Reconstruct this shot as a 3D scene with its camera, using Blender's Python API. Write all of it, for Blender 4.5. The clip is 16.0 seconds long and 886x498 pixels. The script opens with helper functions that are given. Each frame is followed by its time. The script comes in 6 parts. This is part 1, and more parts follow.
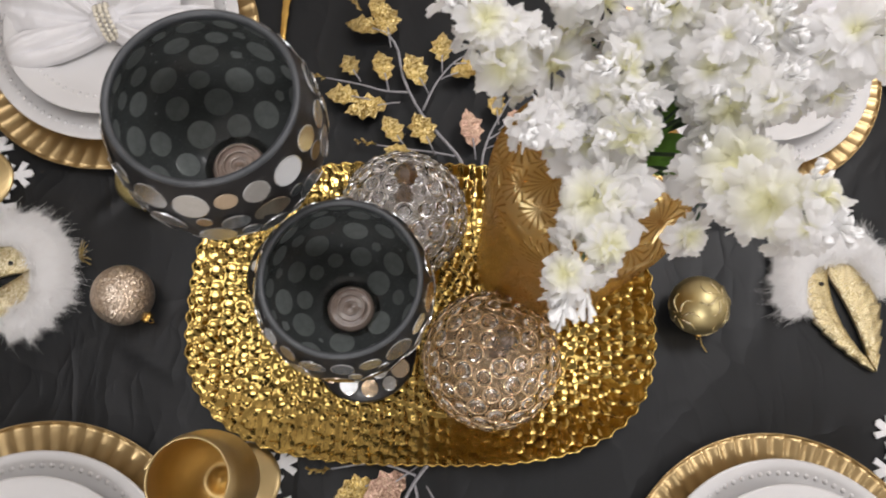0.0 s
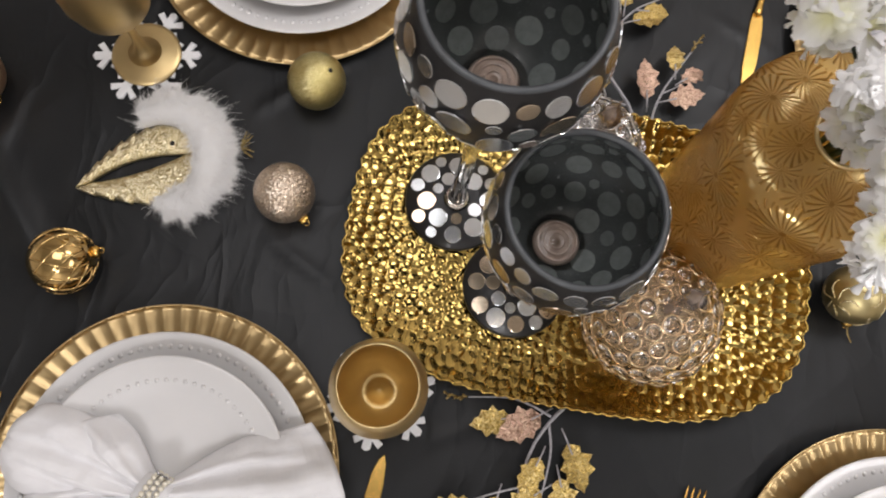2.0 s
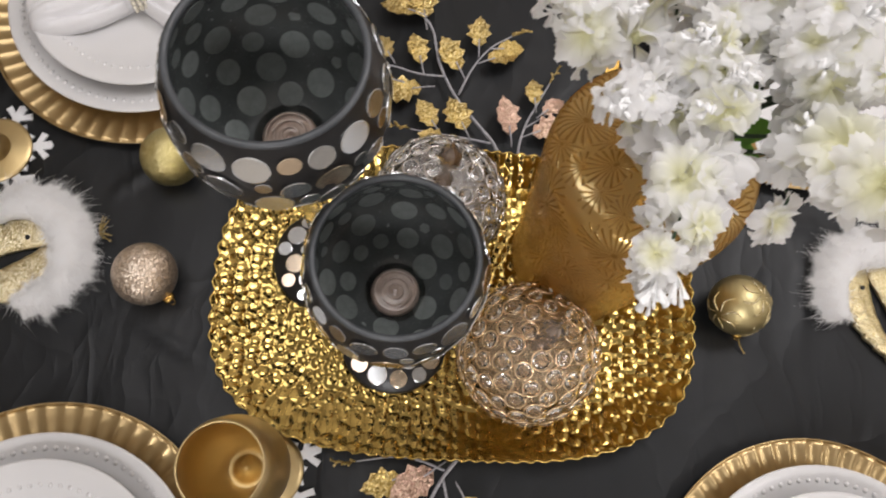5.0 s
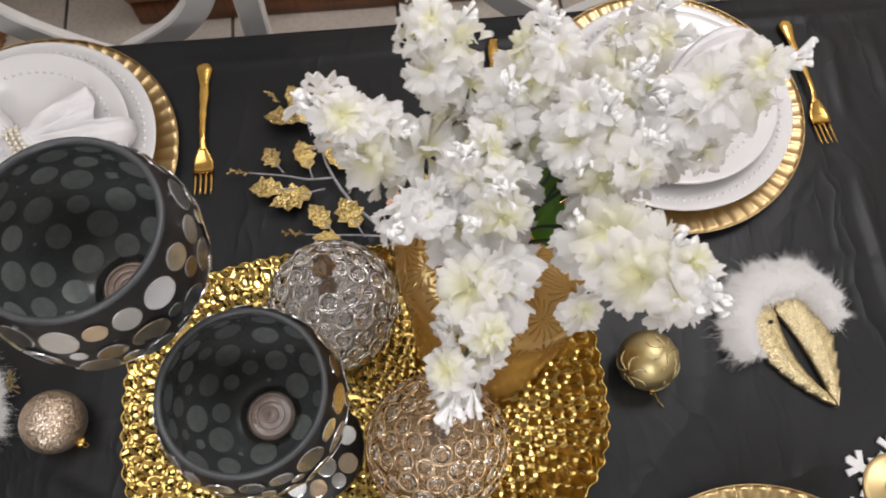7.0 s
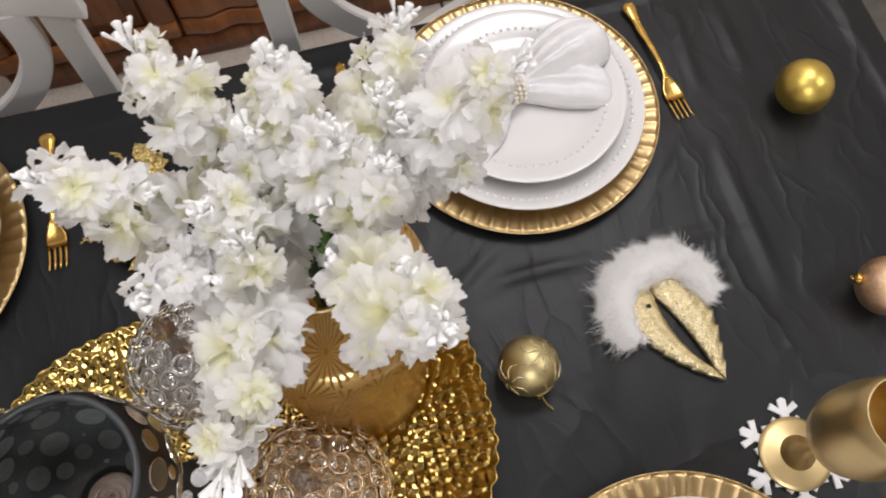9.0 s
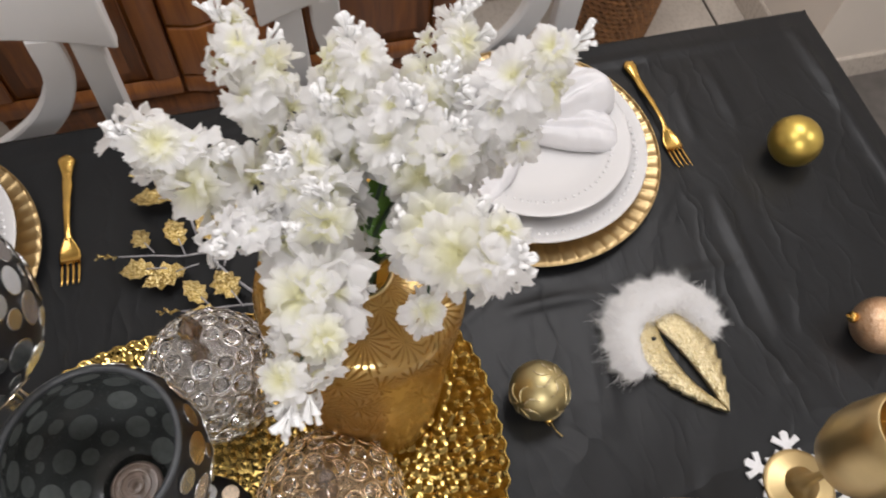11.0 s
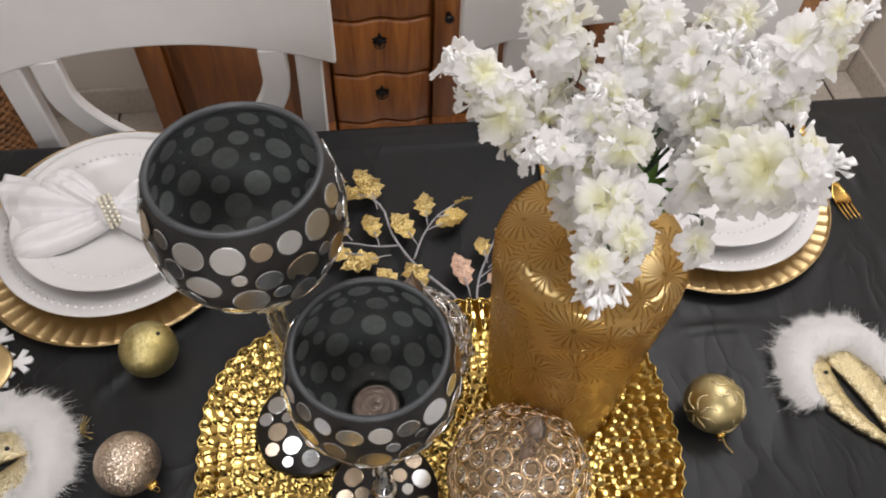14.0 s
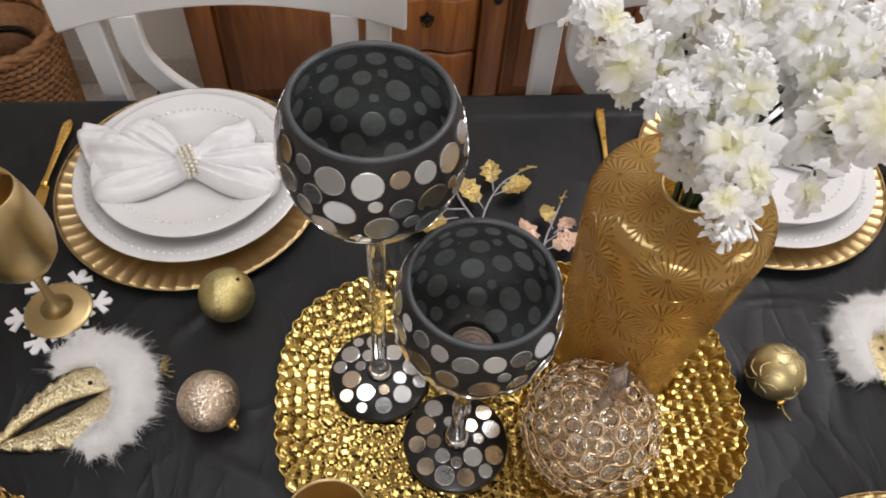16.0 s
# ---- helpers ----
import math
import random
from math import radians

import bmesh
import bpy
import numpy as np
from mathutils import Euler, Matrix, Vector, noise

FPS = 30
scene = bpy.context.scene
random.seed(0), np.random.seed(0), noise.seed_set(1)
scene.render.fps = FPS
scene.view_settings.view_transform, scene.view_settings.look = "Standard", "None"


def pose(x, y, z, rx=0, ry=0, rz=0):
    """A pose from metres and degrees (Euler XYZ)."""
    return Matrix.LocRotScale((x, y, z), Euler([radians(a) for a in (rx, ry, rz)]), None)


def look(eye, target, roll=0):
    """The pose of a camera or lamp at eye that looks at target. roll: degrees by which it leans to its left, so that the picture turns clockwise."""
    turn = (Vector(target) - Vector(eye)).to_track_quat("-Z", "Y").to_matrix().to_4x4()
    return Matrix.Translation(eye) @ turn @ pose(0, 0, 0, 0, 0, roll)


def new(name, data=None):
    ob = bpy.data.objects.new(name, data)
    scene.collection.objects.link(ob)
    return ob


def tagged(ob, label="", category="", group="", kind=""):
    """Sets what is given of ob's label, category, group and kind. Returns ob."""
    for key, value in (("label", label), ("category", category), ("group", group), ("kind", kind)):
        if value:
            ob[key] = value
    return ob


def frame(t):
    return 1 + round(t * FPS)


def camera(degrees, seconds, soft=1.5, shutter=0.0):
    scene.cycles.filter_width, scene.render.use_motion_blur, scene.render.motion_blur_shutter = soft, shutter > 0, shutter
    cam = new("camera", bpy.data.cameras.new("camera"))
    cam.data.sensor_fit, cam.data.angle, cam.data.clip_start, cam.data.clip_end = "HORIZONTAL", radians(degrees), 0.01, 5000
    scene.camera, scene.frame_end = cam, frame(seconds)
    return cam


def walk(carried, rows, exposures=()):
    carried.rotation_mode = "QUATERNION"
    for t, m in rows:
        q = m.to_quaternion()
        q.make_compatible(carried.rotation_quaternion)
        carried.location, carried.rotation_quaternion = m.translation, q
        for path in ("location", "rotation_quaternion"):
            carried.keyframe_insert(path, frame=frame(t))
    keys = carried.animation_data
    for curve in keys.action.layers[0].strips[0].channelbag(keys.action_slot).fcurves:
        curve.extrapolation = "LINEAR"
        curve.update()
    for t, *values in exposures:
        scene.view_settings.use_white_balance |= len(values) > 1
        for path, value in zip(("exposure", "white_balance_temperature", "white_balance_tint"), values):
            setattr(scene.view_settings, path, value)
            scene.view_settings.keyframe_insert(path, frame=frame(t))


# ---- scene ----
cam = camera(59.45, 16.0, soft=1.9, shutter=0.4)
ROWS = [
    (0, (-0.0094, -0.1740, 1.5822), (0.0266, 0.1095, 0.6389), 8.47),
    (0.5, (-0.0450, -0.1845, 1.5763), (-0.0106, 0.0857, 0.6291), 10.28),
    (1, (-0.0862, -0.1951, 1.5736), (-0.0555, 0.0603, 0.6220), 12.30),
    (1.5, (-0.1302, -0.1963, 1.5652), (-0.1014, 0.0423, 0.6092), 14.90),
    (2, (-0.1637, -0.1988, 1.5596), (-0.1345, 0.0209, 0.5991), 17.82),
    (2.5, (-0.1964, -0.2142, 1.5500), (-0.1653, -0.0031, 0.5877), 19.91),
    (3, (-0.2183, -0.2298, 1.5451), (-0.1817, -0.0163, 0.5835), 21.31),
    (3.5, (-0.1952, -0.2176, 1.5444), (-0.1483, 0.0107, 0.5867), 21.85),
    (4, (-0.1459, -0.2022, 1.5446), (-0.0954, 0.0442, 0.5915), 19.54),
    (4.2, (-0.1228, -0.1974, 1.5455), (-0.0737, 0.0562, 0.5942), 17.87),
    (4.9, (-0.0611, -0.1831, 1.5486), (-0.0123, 0.0993, 0.6054), 13.37),
    (5.6, (-0.0158, -0.1750, 1.5554), (0.0306, 0.1378, 0.6217), 8.65),
    (6.3, (0.0207, -0.1647, 1.5646), (0.0664, 0.1717, 0.6392), 4.89),
    (6.5, (0.0299, -0.1578, 1.5649), (0.0744, 0.1835, 0.6413), 3.88),
    (7, (0.0552, -0.1506, 1.5747), (0.1025, 0.2034, 0.6560), 2.02),
    (7.5, (0.0852, -0.1496, 1.5731), (0.1388, 0.2115, 0.6574), 0.53),
    (8, (0.1181, -0.1405, 1.5683), (0.1791, 0.2214, 0.6535), -0.81),
    (8.5, (0.1438, -0.1394, 1.5634), (0.2181, 0.2203, 0.6487), -1.18),
    (8.7, (0.1535, -0.1446, 1.5640), (0.2340, 0.2157, 0.6500), -1.21),
    (9.4, (0.1736, -0.1517, 1.5660), (0.2837, 0.2076, 0.6538), 0.55),
    (10.1, (0.1615, -0.1656, 1.5721), (0.3054, 0.2063, 0.6687), 4.22),
    (10.8, (0.1149, -0.1874, 1.5697), (0.2733, 0.2290, 0.6904), 6.18),
    (11, (0.0997, -0.2054, 1.5548), (0.2565, 0.2430, 0.6912), 5.55),
    (11.5, (0.0503, -0.2136, 1.5588), (0.2056, 0.2695, 0.7138), 6.07),
    (12, (0.0070, -0.2236, 1.5538), (0.1523, 0.2910, 0.7258), 5.93),
    (12.5, (-0.0184, -0.2407, 1.5471), (0.1081, 0.3005, 0.7331), 4.79),
    (13, (-0.0347, -0.2649, 1.5453), (0.0757, 0.2934, 0.7404), 4.03),
    (13.5, (-0.0406, -0.2835, 1.5425), (0.0559, 0.2827, 0.7414), 3.24),
    (14, (-0.0499, -0.3013, 1.5417), (0.0352, 0.2679, 0.7415), 2.61),
    (14.5, (-0.0668, -0.3158, 1.5398), (0.0103, 0.2522, 0.7380), 2.48),
    (15, (-0.0908, -0.3187, 1.5323), (-0.0141, 0.2459, 0.7279), 3.16),
    (15.5, (-0.1130, -0.3265, 1.5316), (-0.0349, 0.2370, 0.7265), 4.10),
    (16, (-0.1337, -0.3396, 1.5347), (-0.0509, 0.2247, 0.7308), 5.08),
]
walk(cam, [(t, look(eye, target, roll)) for t, eye, target, roll in ROWS], exposures=[(0.0, -0.02), (4.2, 0.04), (6.3, -0.02), (12.0, 0.0), (16.0, 0.07)])

# ---- light ----
world = bpy.data.worlds.new("room_world")
scene.world = world
world.use_nodes = True
world.node_tree.nodes["Background"].inputs["Color"].default_value = (0.9, 0.93, 1.0, 1)
world.node_tree.nodes["Background"].inputs["Strength"].default_value = 0.05


def area_lamp(name, x, y, z, sx, sy, watts, colour):
    data = bpy.data.lights.new(name, "AREA")
    data.shape, data.size, data.size_y, data.energy, data.color = "RECTANGLE", sx, sy, watts, colour
    ob = new(name, data)
    ob.matrix_world = pose(x, y, z)
    return ob


WARM = (1.0, 0.975, 1.0)
area_lamp("ceiling_area_light", 0.80, 0.75, 2.52, 0.7, 0.7, 14, WARM)
# unseen fill added on the right to tune brightness, no known fixture
area_lamp("ceiling_area_light", 1.95, -0.50, 2.52, 0.8, 0.8, 13, WARM)
area_lamp("ceiling_area_light", -0.35, 0.20, 2.52, 0.85, 0.85, 8, WARM)
# unseen front fill added to brighten the south wall and chair fronts
area_lamp("ceiling_area_light", -0.2, -1.9, 2.52, 0.6, 0.6, 25, WARM)

# ---- materials ----


def node_mat(name):
    m = bpy.data.materials.new(name)
    m.use_nodes = True
    nt = m.node_tree
    return m, nt, nt.nodes["Principled BSDF"]


def link(nt, a, b):
    nt.links.new(a, b)


def add(nt, kind, **values):
    n = nt.nodes.new(kind)
    for k, v in values.items():
        if k in n.inputs:
            n.inputs[k].default_value = v
    return n


def maths(nt, op, a, b=None):
    n = nt.nodes.new("ShaderNodeMath")
    n.operation = op
    for i, v in enumerate((a, b)):
        if v is None:
            continue
        if isinstance(v, (int, float)):
            n.inputs[i].default_value = v
        else:
            link(nt, v, n.inputs[i])
    return n.outputs[0]


def ramp(nt, source, stops):
    n = nt.nodes.new("ShaderNodeValToRGB")
    els = n.color_ramp.elements
    while len(els) < len(stops):
        els.new(0.5)
    for e, (p, c) in zip(els, stops):
        e.position, e.color = p, (*c, 1)
    link(nt, source, n.inputs[0])
    return n.outputs[0]


def plain(name, colour, rough=0.5, metal=0.0, vary=0.12, scale=60.0, bump=0.05, fine=600.0, coat=0.0, bump_m=0.001, rough_vary=0.08, per_object=0.0, spec=0.5):
    """A surface with colour, gloss and relief that vary at two scales."""
    m, nt, b = node_mat(name)
    co = nt.nodes.new("ShaderNodeTexCoord").outputs["Object"]
    n1 = add(nt, "ShaderNodeTexNoise", Scale=scale, Detail=5.0)
    n2 = add(nt, "ShaderNodeTexNoise", Scale=fine, Detail=3.0)
    link(nt, co, n1.inputs["Vector"])
    link(nt, co, n2.inputs["Vector"])
    lo = tuple(c * (1 - vary) for c in colour)
    hi = tuple(min(1.0, c * (1 + vary)) for c in colour)
    col = ramp(nt, n1.outputs["Fac"], [(0.3, lo), (0.7, hi)])
    if per_object:
        info = nt.nodes.new("ShaderNodeObjectInfo").outputs["Random"]
        hsv = nt.nodes.new("ShaderNodeHueSaturation")
        link(nt, maths(nt, "ADD", maths(nt, "MULTIPLY", info, per_object), 1 - per_object / 2), hsv.inputs["Value"])
        link(nt, col, hsv.inputs["Color"])
        col = hsv.outputs["Color"]
    link(nt, col, b.inputs["Base Color"])
    link(nt, maths(nt, "ADD", maths(nt, "MULTIPLY", n2.outputs["Fac"], rough_vary * 2), rough - rough_vary), b.inputs["Roughness"])
    b.inputs["Metallic"].default_value = metal
    b.inputs["Coat Weight"].default_value = coat
    b.inputs["Specular IOR Level"].default_value = spec
    if bump:
        bm_ = add(nt, "ShaderNodeBump", Strength=bump, Distance=bump_m)
        mixed = maths(nt, "ADD", n1.outputs["Fac"], maths(nt, "MULTIPLY", n2.outputs["Fac"], 0.5))
        link(nt, mixed, bm_.inputs["Height"])
        link(nt, bm_.outputs["Normal"], b.inputs["Normal"])
    return m


def glitter(name, colours, scale=850.0, tilt=0.95, rough=0.38, metal=0.95):
    """Tiny metal flakes, each with a tint and a tilt of its own."""
    m, nt, b = node_mat(name)
    co = nt.nodes.new("ShaderNodeTexCoord").outputs["Object"]
    v = add(nt, "ShaderNodeTexVoronoi", Scale=scale)
    link(nt, co, v.inputs["Vector"])
    sep = nt.nodes.new("ShaderNodeSeparateColor")
    link(nt, v.outputs["Color"], sep.inputs[0])
    k = len(colours) - 1
    link(nt, ramp(nt, sep.outputs[0], [(i / max(k, 1), c) for i, c in enumerate(colours)]), b.inputs["Base Color"])
    off = nt.nodes.new("ShaderNodeVectorMath")
    off.operation = "SUBTRACT"
    link(nt, v.outputs["Color"], off.inputs[0])
    off.inputs[1].default_value = (0.5, 0.5, 0.5)
    sc = nt.nodes.new("ShaderNodeVectorMath")
    sc.operation = "SCALE"
    link(nt, off.outputs[0], sc.inputs[0])
    sc.inputs["Scale"].default_value = tilt
    geo = nt.nodes.new("ShaderNodeNewGeometry")
    sm = nt.nodes.new("ShaderNodeVectorMath")
    link(nt, geo.outputs["Normal"], sm.inputs[0])
    link(nt, sc.outputs[0], sm.inputs[1])
    nm = nt.nodes.new("ShaderNodeVectorMath")
    nm.operation = "NORMALIZE"
    link(nt, sm.outputs[0], nm.inputs[0])
    link(nt, nm.outputs[0], b.inputs["Normal"])
    b.inputs["Metallic"].default_value, b.inputs["Roughness"].default_value = metal, rough
    return m


def glass_mat(name, colour, rough=0.03, ior=1.5):
    m, nt, b = node_mat(name)
    b.inputs["Base Color"].default_value = (*colour, 1)
    b.inputs["Transmission Weight"].default_value = 1.0
    b.inputs["Roughness"].default_value = rough
    b.inputs["IOR"].default_value = ior
    return m


def cloth_mat():
    m, nt, b = node_mat("black_plastic_tablecloth")
    flat = nt.nodes.new("ShaderNodeTexCoord").outputs["Object"]
    bend = add(nt, "ShaderNodeTexNoise", Scale=7.0, Detail=3.0)
    link(nt, flat, bend.inputs["Vector"])
    shift = nt.nodes.new("ShaderNodeVectorMath")
    shift.operation = "MULTIPLY_ADD"
    link(nt, bend.outputs["Color"], shift.inputs[0])
    shift.inputs[1].default_value = (0.09, 0.09, 0.0)
    link(nt, flat, shift.inputs[2])
    co = shift.outputs[0]
    heights = []
    for turn, stretch, scale, weight, sharp in ((20, 0.45, 4.0, 0.26, 20.0), (-58, 0.45, 7.5, 0.22, 14.0), (80, 0.4, 15.0, 0.16, 9.0), (35, 0.35, 27.0, 0.08, 6.0), (-30, 0.4, 42.0, 0.04, 5.0)):
        mp = nt.nodes.new("ShaderNodeMapping")
        mp.inputs["Rotation"].default_value = (0, 0, radians(turn))
        mp.inputs["Scale"].default_value = (1, stretch, 1)
        link(nt, co, mp.inputs["Vector"])
        v = add(nt, "ShaderNodeTexVoronoi", Scale=scale)
        v.voronoi_dimensions, v.feature = "2D", "DISTANCE_TO_EDGE"
        link(nt, mp.outputs[0], v.inputs["Vector"])
        ridge = maths(nt, "SUBTRACT", 1.0, maths(nt, "MINIMUM", maths(nt, "MULTIPLY", v.outputs["Distance"], sharp), 1.0))
        some = add(nt, "ShaderNodeTexNoise", Scale=scale * 0.8, Detail=1.0)
        link(nt, co, some.inputs["Vector"])
        some = maths(nt, "MAXIMUM", maths(nt, "MULTIPLY", maths(nt, "SUBTRACT", some.outputs["Fac"], 0.42), 4.0), 0.0)
        heights.append(maths(nt, "MULTIPLY", maths(nt, "MULTIPLY", maths(nt, "POWER", ridge, 2.0), maths(nt, "MINIMUM", some, 1.0)), weight))
    small = maths(nt, "ADD", heights[3], heights[4])
    for turn, stretch, scale, weight in ((35, 0.40, 6.5, 1.7), (-50, 0.45, 13.0, 0.75), (70, 0.30, 26.0, 0.35)):
        mp = nt.nodes.new("ShaderNodeMapping")
        mp.inputs["Rotation"].default_value = (0, 0, radians(turn))
        mp.inputs["Scale"].default_value = (1, stretch, 1)
        link(nt, co, mp.inputs["Vector"])
        n = add(nt, "ShaderNodeTexNoise", Scale=scale, Detail=1.5, Distortion=0.3)
        link(nt, mp.outputs[0], n.inputs["Vector"])
        heights[0] = maths(nt, "ADD", heights[0], maths(nt, "MULTIPLY", n.outputs["Fac"], weight))
    fine = add(nt, "ShaderNodeTexNoise", Scale=260.0, Detail=3.0)
    link(nt, co, fine.inputs["Vector"])
    total = maths(nt, "ADD", maths(nt, "ADD", heights[0], heights[1]), maths(nt, "ADD", maths(nt, "ADD", heights[2], small), maths(nt, "MULTIPLY", fine.outputs["Fac"], 0.012)))
    bu = add(nt, "ShaderNodeBump", Strength=0.9, Distance=0.0036)
    link(nt, total, bu.inputs["Height"])
    link(nt, bu.outputs["Normal"], b.inputs["Normal"])
    big = add(nt, "ShaderNodeTexNoise", Scale=3.0, Detail=3.0)
    link(nt, co, big.inputs["Vector"])
    link(nt, ramp(nt, big.outputs["Fac"], [(0.3, (0.0085, 0.0092, 0.0102)), (0.7, (0.0135, 0.0145, 0.0155))]), b.inputs["Base Color"])
    link(nt, maths(nt, "ADD", maths(nt, "MULTIPLY", fine.outputs["Fac"], 0.14), 0.34), b.inputs["Roughness"])
    b.inputs["Specular IOR Level"].default_value = 0.29
    return m


def petal_mat():
    m, nt, b = node_mat("white_silk_petal")
    co = nt.nodes.new("ShaderNodeTexCoord").outputs["Object"]
    ln = nt.nodes.new("ShaderNodeVectorMath")
    ln.operation = "LENGTH"
    link(nt, co, ln.inputs[0])
    info = nt.nodes.new("ShaderNodeObjectInfo").outputs["Random"]
    reach = maths(nt, "ADD", maths(nt, "MULTIPLY", info, 0.0085), 0.0026)
    f = maths(nt, "DIVIDE", ln.outputs["Value"], reach)
    col = ramp(nt, maths(nt, "MULTIPLY", f, 0.4), [(0.25, (0.94, 0.93, 0.68)), (0.62, (0.97, 0.965, 0.86)), (1.0, (0.985, 0.98, 0.98))])
    link(nt, col, b.inputs["Base Color"])
    b.inputs["Roughness"].default_value = 0.6
    b.inputs["Sheen Weight"].default_value = 0.25
    n = add(nt, "ShaderNodeTexNoise", Scale=900.0, Detail=3.0)
    link(nt, co, n.inputs["Vector"])
    bu = add(nt, "ShaderNodeBump", Strength=0.10, Distance=0.0005)
    link(nt, n.outputs["Fac"], bu.inputs["Height"])
    link(nt, bu.outputs["Normal"], b.inputs["Normal"])
    tr = nt.nodes.new("ShaderNodeBsdfTranslucent")
    link(nt, col, tr.inputs["Color"])
    mx = nt.nodes.new("ShaderNodeMixShader")
    mx.inputs[0].default_value = 0.55
    link(nt, b.outputs[0], mx.inputs[1])
    link(nt, tr.outputs[0], mx.inputs[2])
    link(nt, mx.outputs[0], nt.nodes["Material Output"].inputs["Surface"])
    return m


def vase_mat():
    """Gold mercury glass with pressed starbursts, laid out on the vase's own unrolled surface."""
    m, nt, b = node_mat("gold_starburst_glass")
    uv = nt.nodes.new("ShaderNodeUVMap").outputs[0]
    total, grain = None, None
    for scale, seed, rays in ((17.0, 0.0, 24.0), (31.0, 3.7, 16.0)):
        mp = nt.nodes.new("ShaderNodeMapping")
        mp.inputs["Location"].default_value = (seed, seed * 0.7, 0)
        link(nt, uv, mp.inputs["Vector"])
        v = add(nt, "ShaderNodeTexVoronoi", Scale=scale, Randomness=0.8)
        v.voronoi_dimensions = "2D"
        link(nt, mp.outputs[0], v.inputs["Vector"])
        d = nt.nodes.new("ShaderNodeVectorMath")
        d.operation = "SUBTRACT"
        link(nt, mp.outputs[0], d.inputs[0])
        link(nt, v.outputs["Position"], d.inputs[1])
        s = nt.nodes.new("ShaderNodeSeparateXYZ")
        link(nt, d.outputs[0], s.inputs[0])
        ang = maths(nt, "ARCTAN2", s.outputs[1], s.outputs[0])
        wob = add(nt, "ShaderNodeTexNoise", Scale=150.0)
        link(nt, uv, wob.inputs["Vector"])
        ray = maths(nt, "SINE", maths(nt, "ADD", maths(nt, "MULTIPLY", ang, rays), maths(nt, "MULTIPLY", wob.outputs["Fac"], 0.8)))
        ray = maths(nt, "MULTIPLY", maths(nt, "MAXIMUM", maths(nt, "SUBTRACT", ray, 0.25), 0.0), 1.5)
        reach = maths(nt, "LESS_THAN", v.outputs["Distance"], maths(nt, "ADD", maths(nt, "MULTIPLY", wob.outputs["Fac"], 0.25), 0.30 if rays > 20 else 0.42))
        hub = maths(nt, "GREATER_THAN", v.outputs["Distance"], 0.05)
        eye = maths(nt, "MULTIPLY", maths(nt, "LESS_THAN", v.outputs["Distance"], 0.045), 0.9)
        one = maths(nt, "ADD", maths(nt, "MULTIPLY", maths(nt, "MULTIPLY", ray, reach), hub), eye)
        total = one if total is None else maths(nt, "ADD", total, maths(nt, "MULTIPLY", maths(nt, "SUBTRACT", 1.0, grain), maths(nt, "MULTIPLY", one, 0.7)))
        grain = reach
    fine = add(nt, "ShaderNodeTexNoise", Scale=500.0, Detail=4.0)
    link(nt, uv, fine.inputs["Vector"])
    h = maths(nt, "ADD", total, maths(nt, "MULTIPLY", fine.outputs["Fac"], 0.14))
    bu = add(nt, "ShaderNodeBump", Strength=0.9, Distance=0.0011)
    link(nt, h, bu.inputs["Height"])
    link(nt, bu.outputs["Normal"], b.inputs["Normal"])
    wear = add(nt, "ShaderNodeTexNoise", Scale=22.0, Detail=6.0)
    link(nt, uv, wear.inputs["Vector"])
    gold = ramp(nt, wear.outputs["Fac"], [(0.3, (0.92, 0.70, 0.29)), (0.7, (0.97, 0.82, 0.44))])
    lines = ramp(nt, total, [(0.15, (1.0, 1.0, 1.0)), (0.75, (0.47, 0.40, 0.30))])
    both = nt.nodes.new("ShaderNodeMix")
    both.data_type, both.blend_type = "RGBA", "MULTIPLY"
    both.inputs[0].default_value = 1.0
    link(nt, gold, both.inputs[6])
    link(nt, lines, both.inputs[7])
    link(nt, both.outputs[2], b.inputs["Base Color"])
    link(nt, maths(nt, "ADD", maths(nt, "MULTIPLY", fine.outputs["Fac"], 0.12), 0.06), b.inputs["Roughness"])
    b.inputs["Metallic"].default_value = 0.78
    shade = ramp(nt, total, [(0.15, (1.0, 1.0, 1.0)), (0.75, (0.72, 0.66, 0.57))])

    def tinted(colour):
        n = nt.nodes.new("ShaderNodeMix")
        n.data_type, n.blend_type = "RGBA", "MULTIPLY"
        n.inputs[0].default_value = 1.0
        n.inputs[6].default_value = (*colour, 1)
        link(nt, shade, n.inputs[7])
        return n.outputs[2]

    tr = nt.nodes.new("ShaderNodeBsdfTranslucent")
    link(nt, tinted((0.98, 0.74, 0.28)), tr.inputs["Color"])
    link(nt, bu.outputs["Normal"], tr.inputs["Normal"])
    inner = nt.nodes.new("ShaderNodeMixShader")
    inner.inputs[0].default_value = 0.44
    link(nt, b.outputs[0], inner.inputs[1])
    link(nt, tr.outputs[0], inner.inputs[2])
    gl = add(nt, "ShaderNodeBsdfGlass", Roughness=0.09, IOR=1.40)
    link(nt, tinted((0.99, 0.80, 0.38)), gl.inputs["Color"])
    link(nt, bu.outputs["Normal"], gl.inputs["Normal"])
    mx = nt.nodes.new("ShaderNodeMixShader")
    mx.inputs[0].default_value = 0.44
    link(nt, inner.outputs[0], mx.inputs[1])
    link(nt, gl.outputs[0], mx.inputs[2])
    link(nt, mx.outputs[0], nt.nodes["Material Output"].inputs["Surface"])
    return m


